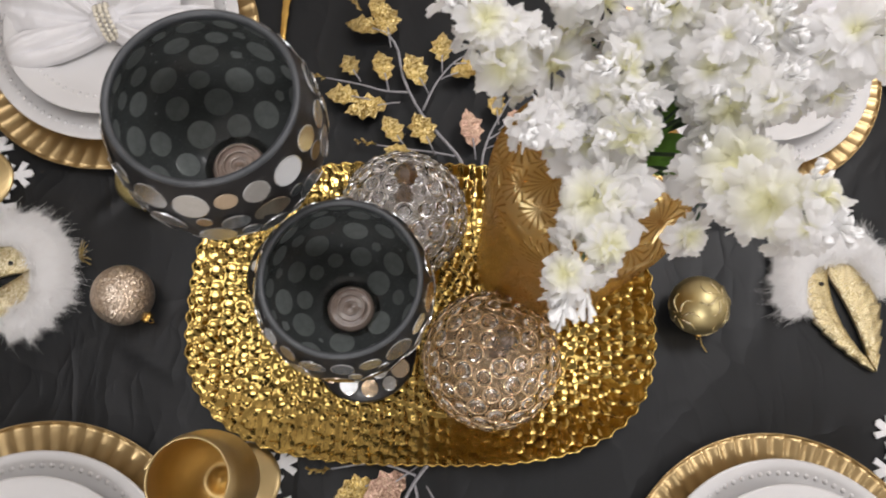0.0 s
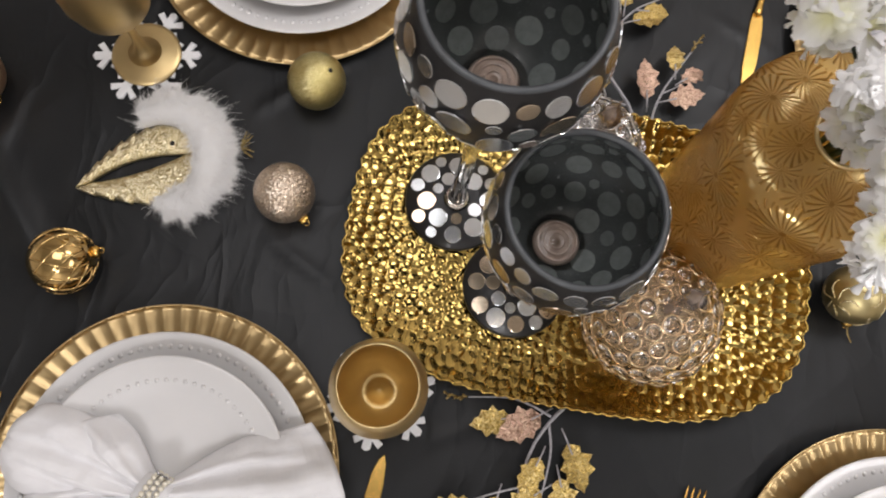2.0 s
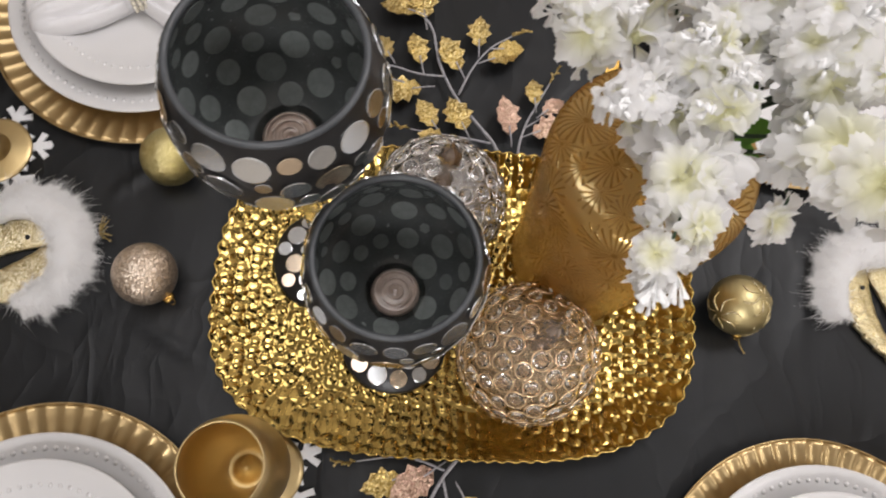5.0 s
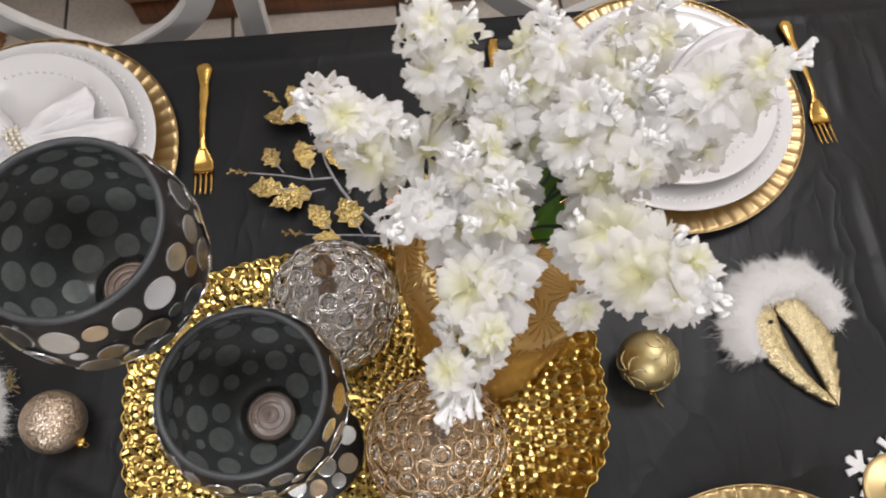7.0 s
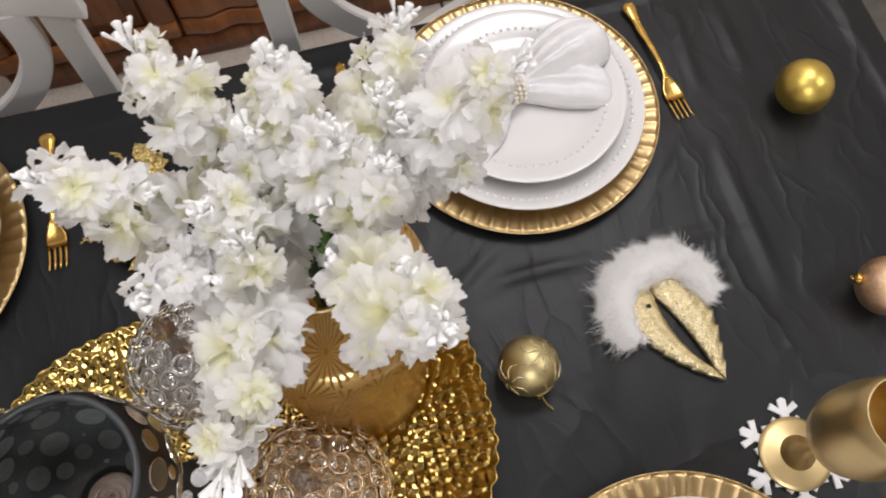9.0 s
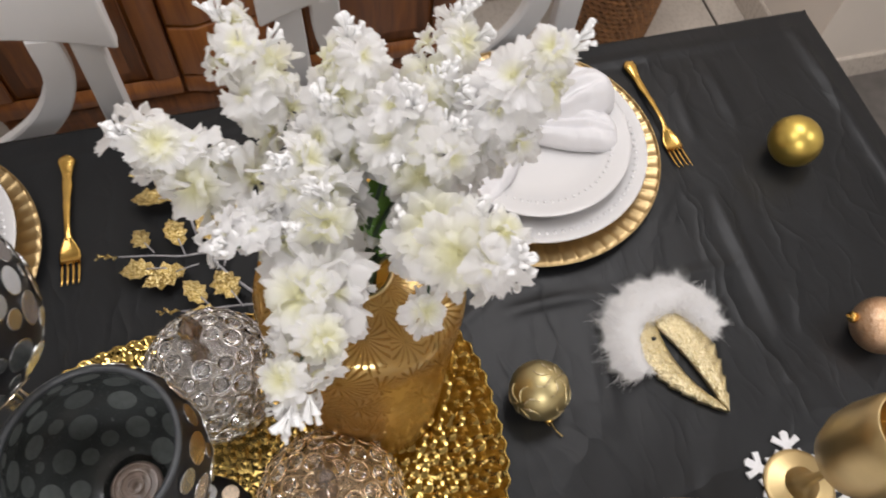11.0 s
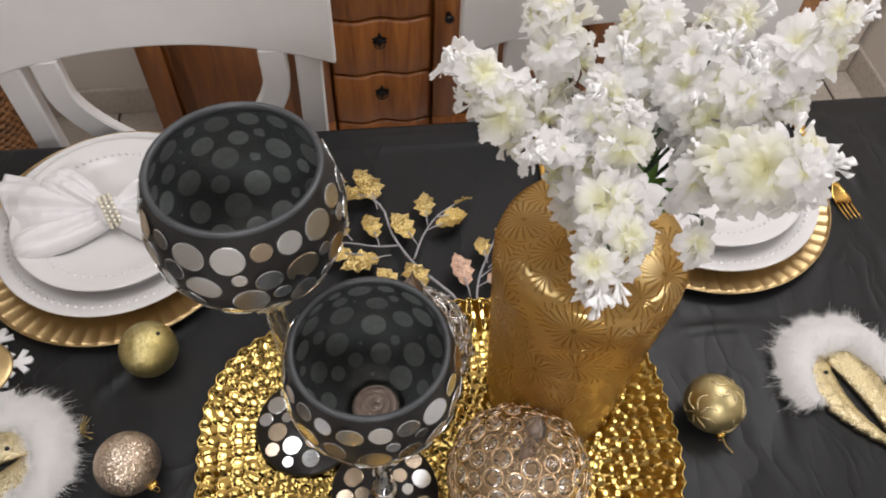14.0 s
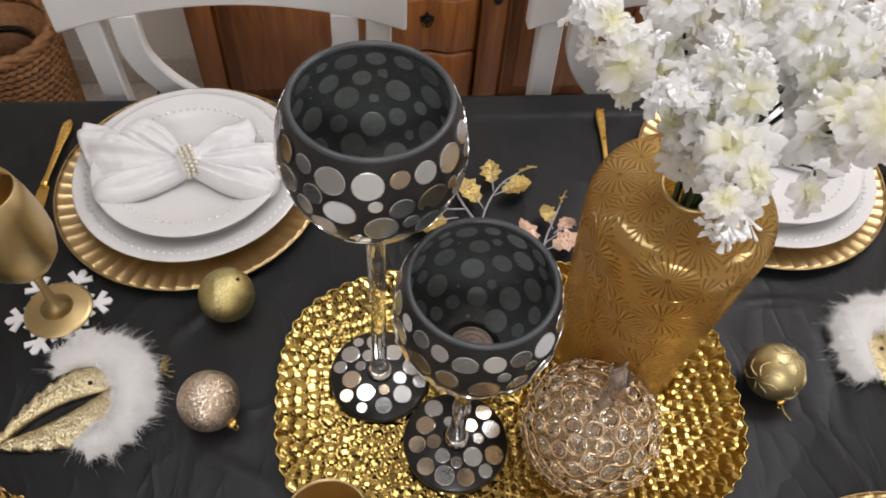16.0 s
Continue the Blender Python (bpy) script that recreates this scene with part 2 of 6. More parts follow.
def fur_mat():
    m = plain("white_faux_fur", (0.97, 0.96, 0.95), 0.85, 0.0, 0.05, 90, 0.0)
    nt = m.node_tree
    tr = nt.nodes.new("ShaderNodeBsdfTranslucent")
    tr.inputs["Color"].default_value = (0.98, 0.97, 0.96, 1)
    mx = nt.nodes.new("ShaderNodeMixShader")
    mx.inputs[0].default_value = 0.45
    link(nt, nt.nodes["Principled BSDF"].outputs[0], mx.inputs[1])
    link(nt, tr.outputs[0], mx.inputs[2])
    link(nt, mx.outputs[0], nt.nodes["Material Output"].inputs["Surface"])
    return m


def wood_mat(name, dark, light):
    m, nt, b = node_mat(name)
    co = nt.nodes.new("ShaderNodeTexCoord").outputs["Object"]
    mp = nt.nodes.new("ShaderNodeMapping")
    mp.inputs["Scale"].default_value = (14, 14, 1.6)
    link(nt, co, mp.inputs["Vector"])
    n = add(nt, "ShaderNodeTexNoise", Scale=3.0, Detail=8.0, Distortion=1.2)
    link(nt, mp.outputs[0], n.inputs["Vector"])
    link(nt, ramp(nt, n.outputs["Fac"], [(0.3, dark), (0.72, light)]), b.inputs["Base Color"])
    link(nt, maths(nt, "ADD", maths(nt, "MULTIPLY", n.outputs["Fac"], 0.2), 0.25), b.inputs["Roughness"])
    bu = add(nt, "ShaderNodeBump", Strength=0.2, Distance=0.001)
    link(nt, n.outputs["Fac"], bu.inputs["Height"])
    link(nt, bu.outputs["Normal"], b.inputs["Normal"])
    return m


def linen_mat():
    """White damask: a fine weave with woven check lines."""
    m = plain("white_damask_linen", (0.80, 0.79, 0.80), 0.75, 0.0, 0.03, 40, 0.45, 1500, bump_m=0.0008)
    nt = m.node_tree
    b = nt.nodes["Principled BSDF"]
    s = nt.nodes.new("ShaderNodeSeparateXYZ")
    link(nt, nt.nodes.new("ShaderNodeUVMap").outputs[0], s.inputs[0])
    line = None
    for k, pitch in ((0, 0.013), (1, 0.011)):
        f = maths(nt, "FRACT", maths(nt, "DIVIDE", s.outputs[k], pitch))
        one = maths(nt, "LESS_THAN", maths(nt, "ABSOLUTE", maths(nt, "SUBTRACT", f, 0.5)), 0.08)
        line = one if line is None else maths(nt, "MAXIMUM", line, one)
    bu = add(nt, "ShaderNodeBump", Strength=1.0, Distance=0.0016)
    link(nt, line, bu.inputs["Height"])
    old = b.inputs["Normal"].links[0].from_socket
    link(nt, old, bu.inputs["Normal"])
    link(nt, bu.outputs["Normal"], b.inputs["Normal"])
    return m


CLOTH = cloth_mat()
PETAL = petal_mat()
BUD = plain("white_silk_bud", (0.93, 0.93, 0.92), 0.6, 0.0, 0.03, 300, 0.1, 900)
VASE = vase_mat()
TRAY = plain("polished_hammered_gold", (0.465, 0.332, 0.104), 0.085, 1.0, 0.12, 30, 0.05, 900, rough_vary=0.05)
CHARGER = plain("brushed_gold_plastic", (0.57, 0.42, 0.215), 0.36, 1.0, 0.10, 18, 0.10, 700)
GOBLET = plain("satin_gold_paint", (0.64, 0.49, 0.25), 0.40, 1.0, 0.08, 25, 0.08, 800)
CUTLERY = plain("polished_gold_cutlery", (0.78, 0.50, 0.14), 0.20, 1.0, 0.10, 60, 0.10, 900)
PORCELAIN = plain("white_porcelain", (0.70, 0.69, 0.685), 0.16, 0.0, 0.02, 12, 0.02, 300, coat=0.3)
LINEN = linen_mat()
PEARL = plain("cream_pearl", (0.80, 0.75, 0.62), 0.22, 0.15, 0.05, 200, 0.0, 900, coat=0.5)
RHINESTONE = plain("grey_rhinestone", (0.45, 0.45, 0.46), 0.12, 0.9, 0.3, 900, 0.1, 1500)
BLACKGLASS = plain("black_glass_grout", (0.009, 0.009, 0.010), 0.42, 0.0, 0.2, 120, 0.25, 900, coat=0.1)
INNERGLASS = plain("smoked_inner_glass", (0.072, 0.079, 0.077), 0.25, 0.0, 0.15, 90, 0.04, 500, coat=0.3)
RIMGLASS = plain("dark_frosted_rim", (0.06, 0.065, 0.07), 0.35, 0.0, 0.15, 90, 0.1, 700)
MIRROR = plain("round_mirror_tile", (0.74, 0.765, 0.78), 0.19, 0.97, 0.04, 200, 0.0, 500, per_object=0.40, rough_vary=0.03)
MIRROR_WARM = plain("bronze_mirror_tile", (0.66, 0.55, 0.42), 0.16, 0.95, 0.06, 200, 0.0, 500, per_object=0.30, rough_vary=0.03)
TILEBACK = plain("grey_tile_back", (0.185, 0.203, 0.194), 0.30, 0.0, 0.15, 150, 0.05, 600, per_object=0.5)
CLEAR = glass_mat("clear_glass", (0.97, 0.95, 0.92))
CRYSTAL_ROSE = glass_mat("rose_crystal", (1.0, 0.94, 0.87), 0.02, 1.55)
CRYSTAL_CLEAR = glass_mat("clear_crystal", (0.97, 0.98, 1.0), 0.02, 1.55)
WIRE_ROSE = plain("rose_gold_wire", (0.84, 0.65, 0.43), 0.18, 1.0, 0.08, 200, 0.0)
WIRE_SILVER = plain("silver_wire", (0.70, 0.69, 0.67), 0.18, 1.0, 0.08, 200, 0.0)
LINER_ROSE = plain("rose_gold_liner", (0.80, 0.62, 0.44), 0.20, 0.9, 0.35, 260, 0.9, 700, bump_m=0.004)
LINER_SILVER = plain("silver_liner", (0.72, 0.71, 0.70), 0.20, 0.9, 0.35, 260, 0.9, 700, bump_m=0.004)
FINIAL = plain("bronze_glass_finial", (0.46, 0.37, 0.31), 0.14, 0.7, 0.2, 150, 0.1, coat=0.6)
GOLD_GLITTER = glitter("gold_glitter", [(0.30, 0.20, 0.05), (0.62, 0.44, 0.14), (0.85, 0.70, 0.36)], 1000, 0.95)
PINK_GLITTER = glitter("pink_gold_glitter", [(0.40, 0.24, 0.18), (0.66, 0.44, 0.34), (0.80, 0.62, 0.45)], 1000, 0.95)
WING_GLITTER = glitter("pale_gold_glitter", [(0.40, 0.31, 0.13), (0.70, 0.58, 0.32), (0.95, 0.88, 0.66)], 1300, 0.85)
ROSE_GLITTER = glitter("rose_gold_glitter_ball", [(0.50, 0.39, 0.29), (0.76, 0.61, 0.47), (0.92, 0.82, 0.70)], 900, 0.75)
GREEN_GLITTER = glitter("green_gold_glitter_ball", [(0.40, 0.33, 0.10), (0.60, 0.50, 0.20), (0.84, 0.75, 0.42)], 1900, 0.6, 0.35)
PEACH_GLITTER = glitter("peach_gold_glitter_ball", [(0.66, 0.36, 0.20), (0.82, 0.52, 0.32), (0.95, 0.74, 0.52)], 1700, 0.55, 0.35)
BALL_SATIN = plain("satin_gold_ball", (0.62, 0.52, 0.27), 0.42, 1.0, 0.10, 50, 0.05)
BALL_YELLOW = plain("yellow_gold_ball", (0.74, 0.55, 0.14), 0.38, 1.0, 0.08, 50, 0.06)
BALL_SHINY = plain("shiny_gold_ball", (0.60, 0.42, 0.18), 0.15, 1.0, 0.08, 50, 0.03)
STEM_GREY = plain("frosted_grey_stem", (0.42, 0.41, 0.43), 0.6, 0.0, 0.25, 300, 0.5, 1500)
GREEN_LEAF = plain("green_leaf", (0.12, 0.27, 0.03), 0.45, 0.0, 0.3, 80, 0.3, 500)
GREEN_STEM = plain("dark_green_stem", (0.03, 0.06, 0.03), 0.5, 0.0, 0.2, 200, 0.2)
FUR = fur_mat()
FELT = plain("white_felt", (0.82, 0.82, 0.83), 0.85, 0.0, 0.04, 200, 0.5, 1800)
WHITE_PAINT = plain("white_chair_paint", (0.82, 0.81, 0.80), 0.38, 0.0, 0.03, 10, 0.06, 220)
WOOD = wood_mat("dark_cherry_wood", (0.18, 0.052, 0.010), (0.37, 0.134, 0.027))
WOOD_DARK = wood_mat("dark_cherry_molding", (0.10, 0.030, 0.008), (0.24, 0.085, 0.022))
IRON = plain("blackened_metal", (0.03, 0.028, 0.026), 0.4, 0.8, 0.2, 80, 0.2)
WICKER = plain("brown_wicker", (0.27, 0.125, 0.045), 0.55, 0.0, 0.35, 60, 0.4, 400, per_object=0.3)
FLOORTILE = plain("beige_floor_tile", (0.60, 0.54, 0.47), 0.28, 0.0, 0.10, 6, 0.05, 90, per_object=0.08)
GROUT = plain("dark_grout", (0.10, 0.085, 0.07), 0.9, 0.0, 0.2, 40, 0.4)
RUG = plain("grey_rug", (0.22, 0.20, 0.182), 0.95, 0.0, 0.18, 25, 0.8, 700, bump_m=0.003)
WALL = plain("cream_wall_paint", (0.80, 0.775, 0.74), 0.75, 0.0, 0.03, 4, 0.15, 250)
BEIGE_WALL = plain("beige_wall_paint", (0.74, 0.675, 0.60), 0.75, 0.0, 0.03, 4, 0.15, 250)
CEILING = plain("white_ceiling_paint", (0.80, 0.79, 0.77), 0.85, 0.0, 0.02, 4, 0.2, 200)
HOLE = plain("black_plug", (0.01, 0.01, 0.01), 0.6)

# ---- building helpers ----
Z = 0.75  # the table top


def mesh_of(verts, faces, smooth=True, name="mesh"):
    me = bpy.data.meshes.new(name)
    me.from_pydata([tuple(v) for v in verts], [], faces)
    if smooth:
        me.polygons.foreach_set("use_smooth", [True] * len(me.polygons))
    me.update()
    return me


def as_mesh(bm, smooth=True, name="mesh"):
    bmesh.ops.recalc_face_normals(bm, faces=bm.faces[:])
    me = bpy.data.meshes.new(name)
    bm.to_mesh(me)
    bm.free()
    if smooth:
        me.polygons.foreach_set("use_smooth", [True] * len(me.polygons))
    return me


def part(name, shape, material, parent=None, label="", m=None, smooth=True, kind=""):
    me = as_mesh(shape, smooth, name) if isinstance(shape, bmesh.types.BMesh) else shape
    if material is not None and not me.materials:
        me.materials.append(material)
    ob = new(name, me)
    if parent is not None:
        ob.parent = parent
    if m is not None:
        ob.matrix_basis = m
    return tagged(ob, label=label, kind=kind)


def thing(name, label, category, m=None, group="", kind=""):
    ob = new(name)
    ob.empty_display_size = 0.02
    if m is not None:
        ob.matrix_basis = m
    return tagged(ob, label, category, group, kind)


def lathe(profile, seg=48, closed=False):
    """Turn a profile of (radius, height) round z; its outside faces outwards."""
    turned = sum(a[0] * b[1] - b[0] * a[1] for a, b in zip(profile, profile[1:] + profile[:1]))
    if turned < 0:
        profile = profile[::-1]
    verts, faces, rings = [], [], []
    for r, z in profile:
        if r < 1e-6:
            rings.append([len(verts)])
            verts.append((0, 0, z))
        else:
            rings.append(list(range(len(verts), len(verts) + seg)))
            verts += [(r * math.cos(2 * math.pi * i / seg), r * math.sin(2 * math.pi * i / seg), z) for i in range(seg)]
    pairs = list(zip(rings, rings[1:])) + ([(rings[-1], rings[0])] if closed else [])
    for a, b in pairs:
        for i in range(seg):
            j = (i + 1) % seg
            if len(a) == 1 and len(b) == 1:
                continue
            if len(a) == 1:
                faces.append((a[0], b[j], b[i]))
            elif len(b) == 1:
                faces.append((a[i], a[j], b[0]))
            else:
                faces.append((a[i], a[j], b[j], b[i]))
    return verts, faces


def lathe_mesh(profile, seg=48, closed=False, smooth=True):
    return mesh_of(*lathe(profile, seg, closed), smooth)


def glide(points, n):
    """n points on a smooth curve through the given ones."""
    p = [Vector(q) for q in points]
    p = [p[0] * 2 - p[1]] + p + [p[-1] * 2 - p[-2]]
    out = []
    spans = len(p) - 3
    for k in range(n):
        s = k / (n - 1) * spans
        i = min(int(s), spans - 1)
        t = s - i
        a, b, c, d = p[i:i + 4]
        out.append(0.5 * ((2 * b) + (c - a) * t + (2 * a - 5 * b + 4 * c - d) * t * t + (3 * b - a - 3 * c + d) * t ** 3))
    return out


def tube(points, radii, sides=8, flat=1.0):
    """A closed tube along points; flat squashes the section across the second axis."""
    pts = [Vector(p) for p in points]
    if isinstance(radii, (int, float)):
        radii = [radii] * len(pts)
    verts, faces = [], []
    up = Vector((0.13, 0.21, 0.97))
    for i, (p, r) in enumerate(zip(pts, radii)):
        d = (pts[min(i + 1, len(pts) - 1)] - pts[max(i - 1, 0)]).normalized()
        if abs(d.dot(up)) > 0.97:
            up = Vector((0.9, 0.1, 0.2))
        a = d.cross(up).normalized()
        b = a.cross(d).normalized()
        for k in range(sides):
            w = 2 * math.pi * k / sides
            verts.append(p + a * (r * math.cos(w)) + b * (r * flat * math.sin(w)))
    for i in range(len(pts) - 1):
        for k in range(sides):
            l = (k + 1) % sides
            faces.append((i * sides + k, i * sides + l, (i + 1) * sides + l, (i + 1) * sides + k))
    faces.append(tuple(range(sides))[::-1])
    faces.append(tuple(range((len(pts) - 1) * sides, len(pts) * sides)))
    return verts, faces


def merged(*shapes):
    verts, faces = [], []
    for v, f in shapes:
        n = len(verts)
        verts += [tuple(q) for q in v]
        faces += [tuple(i + n for i in g) for g in f]
    return verts, faces


def box_bm(sx, sy, sz, bevel=0.004, at=(0, 0, 0), seg=2):
    bm = bmesh.new()
    bmesh.ops.create_cube(bm, size=1)
    bmesh.ops.scale(bm, vec=(sx, sy, sz), verts=bm.verts)
    bmesh.ops.translate(bm, vec=at, verts=bm.verts)
    if bevel:
        bmesh.ops.bevel(bm, geom=bm.edges[:], offset=bevel, segments=seg, affect="EDGES")
    return bm


def slab(outline, z0, z1, bevel=0.0):
    """An outline in the plane, given thickness."""
    bm = bmesh.new()
    low = bm.faces.new([bm.verts.new((x, y, z0)) for x, y in outline])
    got = bmesh.ops.extrude_face_region(bm, geom=[low])
    tops = [g for g in got["geom"] if isinstance(g, bmesh.types.BMVert)]
    bmesh.ops.translate(bm, vec=(0, 0, z1 - z0), verts=tops)
    if bevel:
        edges = [e for e in bm.edges if e.verts[0] in tops and e.verts[1] in tops]
        bmesh.ops.bevel(bm, geom=edges, offset=bevel, segments=1, affect="EDGES")
    bmesh.ops.triangulate(bm, faces=[f for f in bm.faces if len(f.verts) > 4])
    return bm


def ball_mesh(r, u=28, v=18):
    return lathe_mesh([(r * math.sin(math.pi * i / v), -r * math.cos(math.pi * i / v)) if 0 < i < v else (0, -r if i == 0 else r) for i in range(v + 1)], u)


def turn_to(direction, spin=0.0):
    return Vector(direction).to_track_quat("Z", "Y").to_matrix().to_4x4() @ Matrix.Rotation(spin, 4, "Z")


# ---- room ----
X0, X1, Y0, Y1, Y2, H = -2.4, 2.8, -2.6, 1.348, 2.9, 2.6
XC, YC = 1.40, 0.875  # the wall corner beyond the table
XS = 1.385  # where the wall behind the sideboard ends


def room_box(name, x0, x1, y0, y1, z0, z1, material, label, category, bevel=0.0):
    bm = box_bm(x1 - x0, y1 - y0, z1 - z0, bevel, ((x0 + x1) / 2, (y0 + y1) / 2, (z0 + z1) / 2))
    return tagged(part(name, bm, material, smooth=False), label, category, kind="structure")


floor = room_box("floor", X0, X1, Y0, Y2, -0.1, -0.004, GROUT, "dark grout bed under beige floor tiles", "floor")
room_box("ceiling", X0, X1, Y0, Y2, H, H + 0.1, CEILING, "plain white painted ceiling", "ceiling")
room_box("wall_north", X0, XS, Y1, Y1 + 0.1, 0, H, BEIGE_WALL, "plain beige painted wall behind the sideboard", "wall")
room_box("wall_far", XS, X1, Y2, Y2 + 0.1, 0, H, WALL, "plain cream painted far wall", "wall")
room_box("wall_return", XS - 0.1, XS, Y1 + 0.1, Y2, 0, H, WALL, "plain cream painted wall end", "wall")
room_box("wall_corner", XC, X1, YC, Y2, 0, H, BEIGE_WALL, "plain beige painted wall corner beyond the table", "wall")
room_box("skirting", XC - 0.012, XC, YC, Y2, 0, 0.085, FLOORTILE, "beige tile skirting along the wall corner", "skirting", 0.002)
room_box("skirting", XC - 0.012, X1, YC - 0.012, YC, 0, 0.085, FLOORTILE, "beige tile skirting along the wall corner", "skirting", 0.002)
room_box("wall_south", X0, X1, Y0 - 0.1, Y0, 0, H, WALL, "plain cream painted wall", "wall")
room_box("wall_west", X0 - 0.1, X0, Y0, Y1, 0, H, WALL, "plain cream painted wall", "wall")
room_box("wall_east", X1, X1 + 0.1, Y0, Y2, 0, H, WALL, "plain cream painted wall", "wall")
room_box("baseboard", X0, XS, Y1 - 0.015, Y1, 0, 0.085, FLOORTILE, "beige tile skirting along the wall", "skirting", 0.002)

# ---- table and cloth ----


# long creases of the cloth: two ends, height, half width
FOLDS = [
    ((0.673, 0.42), (0.674, 0.298), 0.0025, 0.006),
    ((0.619, 0.411), (0.609, 0.302), 0.0022, 0.006),
    ((0.822, 0.463), (0.83, 0.311), 0.0025, 0.007),
    ((0.293, 0.12), (0.424, 0.113), 0.002, 0.005),
    ((0.424, 0.113), (0.592, 0.114), 0.002, 0.006),
    ((0.39, 0.087), (0.373, -0.043), 0.002, 0.006),
    ((0.598, 0.21), (0.595, 0.022), 0.0025, 0.006),
    ((-0.673, 0.049), (-0.536, -0.115), 0.0075, 0.013),
    ((-0.609, 0.097), (-0.625, -0.03), 0.0025, 0.007),
    ((-0.076, 0.46), (0.108, 0.457), 0.0022, 0.006),
    ((-0.369, 0.098), (-0.275, 0.186), 0.002, 0.006),
    ((-0.324, -0.035), (-0.247, -0.075), 0.002, 0.006),
    ((-0.30, 0.440), (0.25, 0.444), 0.0016, 0.006),
    ((0.15, 0.446), (0.84, 0.446), 0.0022, 0.006),
    ((0.832, 0.44), (0.838, -0.20), 0.0025, 0.007),
    ((-0.690, -0.090), (-0.610, -0.215), 0.006, 0.013),
]


def build_table():
    x0, x1, y0, y1 = -1.05, 0.861, -0.478, 0.478
    t = thing("dining_table", "white dining table hidden under the black cloth", "table")
    part("tabletop", box_bm(x1 - x0 - 0.02, y1 - y0 - 0.02, 0.03, 0.004, ((x0 + x1) / 2, 0, Z - 0.024)), WHITE_PAINT, t)
    for sx in (x0 + 0.08, x1 - 0.08):
        for sy in (y0 + 0.08, y1 - 0.08):
            part("leg", box_bm(0.06, 0.06, Z - 0.04, 0.004, (sx, sy, (Z - 0.04) / 2)), WHITE_PAINT, t)
    # the cloth: a wrinkled sheet that folds over the edges
    step, drop = 0.0065, 0.20
    rng = random.Random(41)
    folds = list(FOLDS)
    for _ in range(34):
        ax, ay, way, run = rng.uniform(-0.75, 0.80), rng.uniform(-0.44, 0.44), rng.uniform(0, math.pi), rng.uniform(0.05, 0.15)
        folds.append(((ax, ay), (ax + run * math.cos(way), ay + run * math.sin(way)), rng.uniform(0.0007, 0.0016), rng.uniform(0.004, 0.006)))
    nx = int((x1 - x0 + 2 * drop) / step)
    ny = int((y1 - y0 + 2 * drop) / step)
    verts, faces = [], []
    for j in range(ny + 1):
        for i in range(nx + 1):
            u = x0 - drop + i * (x1 - x0 + 2 * drop) / nx
            v = y0 - drop + j * (y1 - y0 + 2 * drop) / ny
            ox, oy = max(x0 - u, u - x1, 0.0), max(y0 - v, v - y1, 0.0)
            x, y = min(max(u, x0), x1), min(max(v, y0), y1)
            sx, sy = (1 if u > x1 else -1), (1 if v > y1 else -1)
            n = noise.noise(Vector((u * 5, v * 5, 1.7)))
            r = noise.ridged_multi_fractal(Vector((u * 3.2 + v * 1.4, v * 4.6 - u * 1.2, 0.3)), 1.0, 2.1, 3, 0.9, 2.0)
            lift = 0.0012 * n + 0.0016 * max(r - 1.1, 0)
            for (ax, ay), (bx, by), height, wide in folds:
                lx, ly = bx - ax, by - ay
                s = min(1.0, max(0.0, ((u - ax) * lx + (v - ay) * ly) / (lx * lx + ly * ly)))
                near = (u - ax - s * lx) ** 2 + (v - ay - s * ly) ** 2
                if near < 9 * wide * wide:
                    lift += 1.5 * height * math.exp(-near / (wide * wide)) * math.sin(math.pi * (0.08 + 0.84 * s)) * (1 + 0.5 * n)
            down = max(ox, oy)
            if down > 0:
                wave = 0.012 * math.sin((x if oy > ox else y) * 21 + 2.2 * n) * min(down / 0.1, 1)
                out = 0.006 * (1 - math.exp(-down / 0.01)) + abs(wave) + 0.02 * down
                if ox > 0:
                    x += sx * out
                if oy > 0:
                    y += sy * out
                z = Z - max(down - 0.004, 0) + min(ox, oy) * 0.4
            else:
                edge = min(x - x0, x1 - x, y - y0, y1 - y)
                z = Z + lift * min(1, edge / 0.02 + 0.2)
            verts.append((x, y, z))
    w = nx + 1
    for j in range(ny):
        for i in range(nx):
            faces.append((j * w + i, j * w + i + 1, (j + 1) * w + i + 1, (j + 1) * w + i))
    cloth = part("tablecloth", mesh_of(verts, faces), CLOTH)
    tagged(cloth, "creased black plastic tablecloth hanging over the table edges", "tablecloth")
    sol = cloth.modifiers.new("thickness", "SOLIDIFY")
    sol.thickness, sol.offset = 0.0012, -1


build_table()

# ---- place settings ----


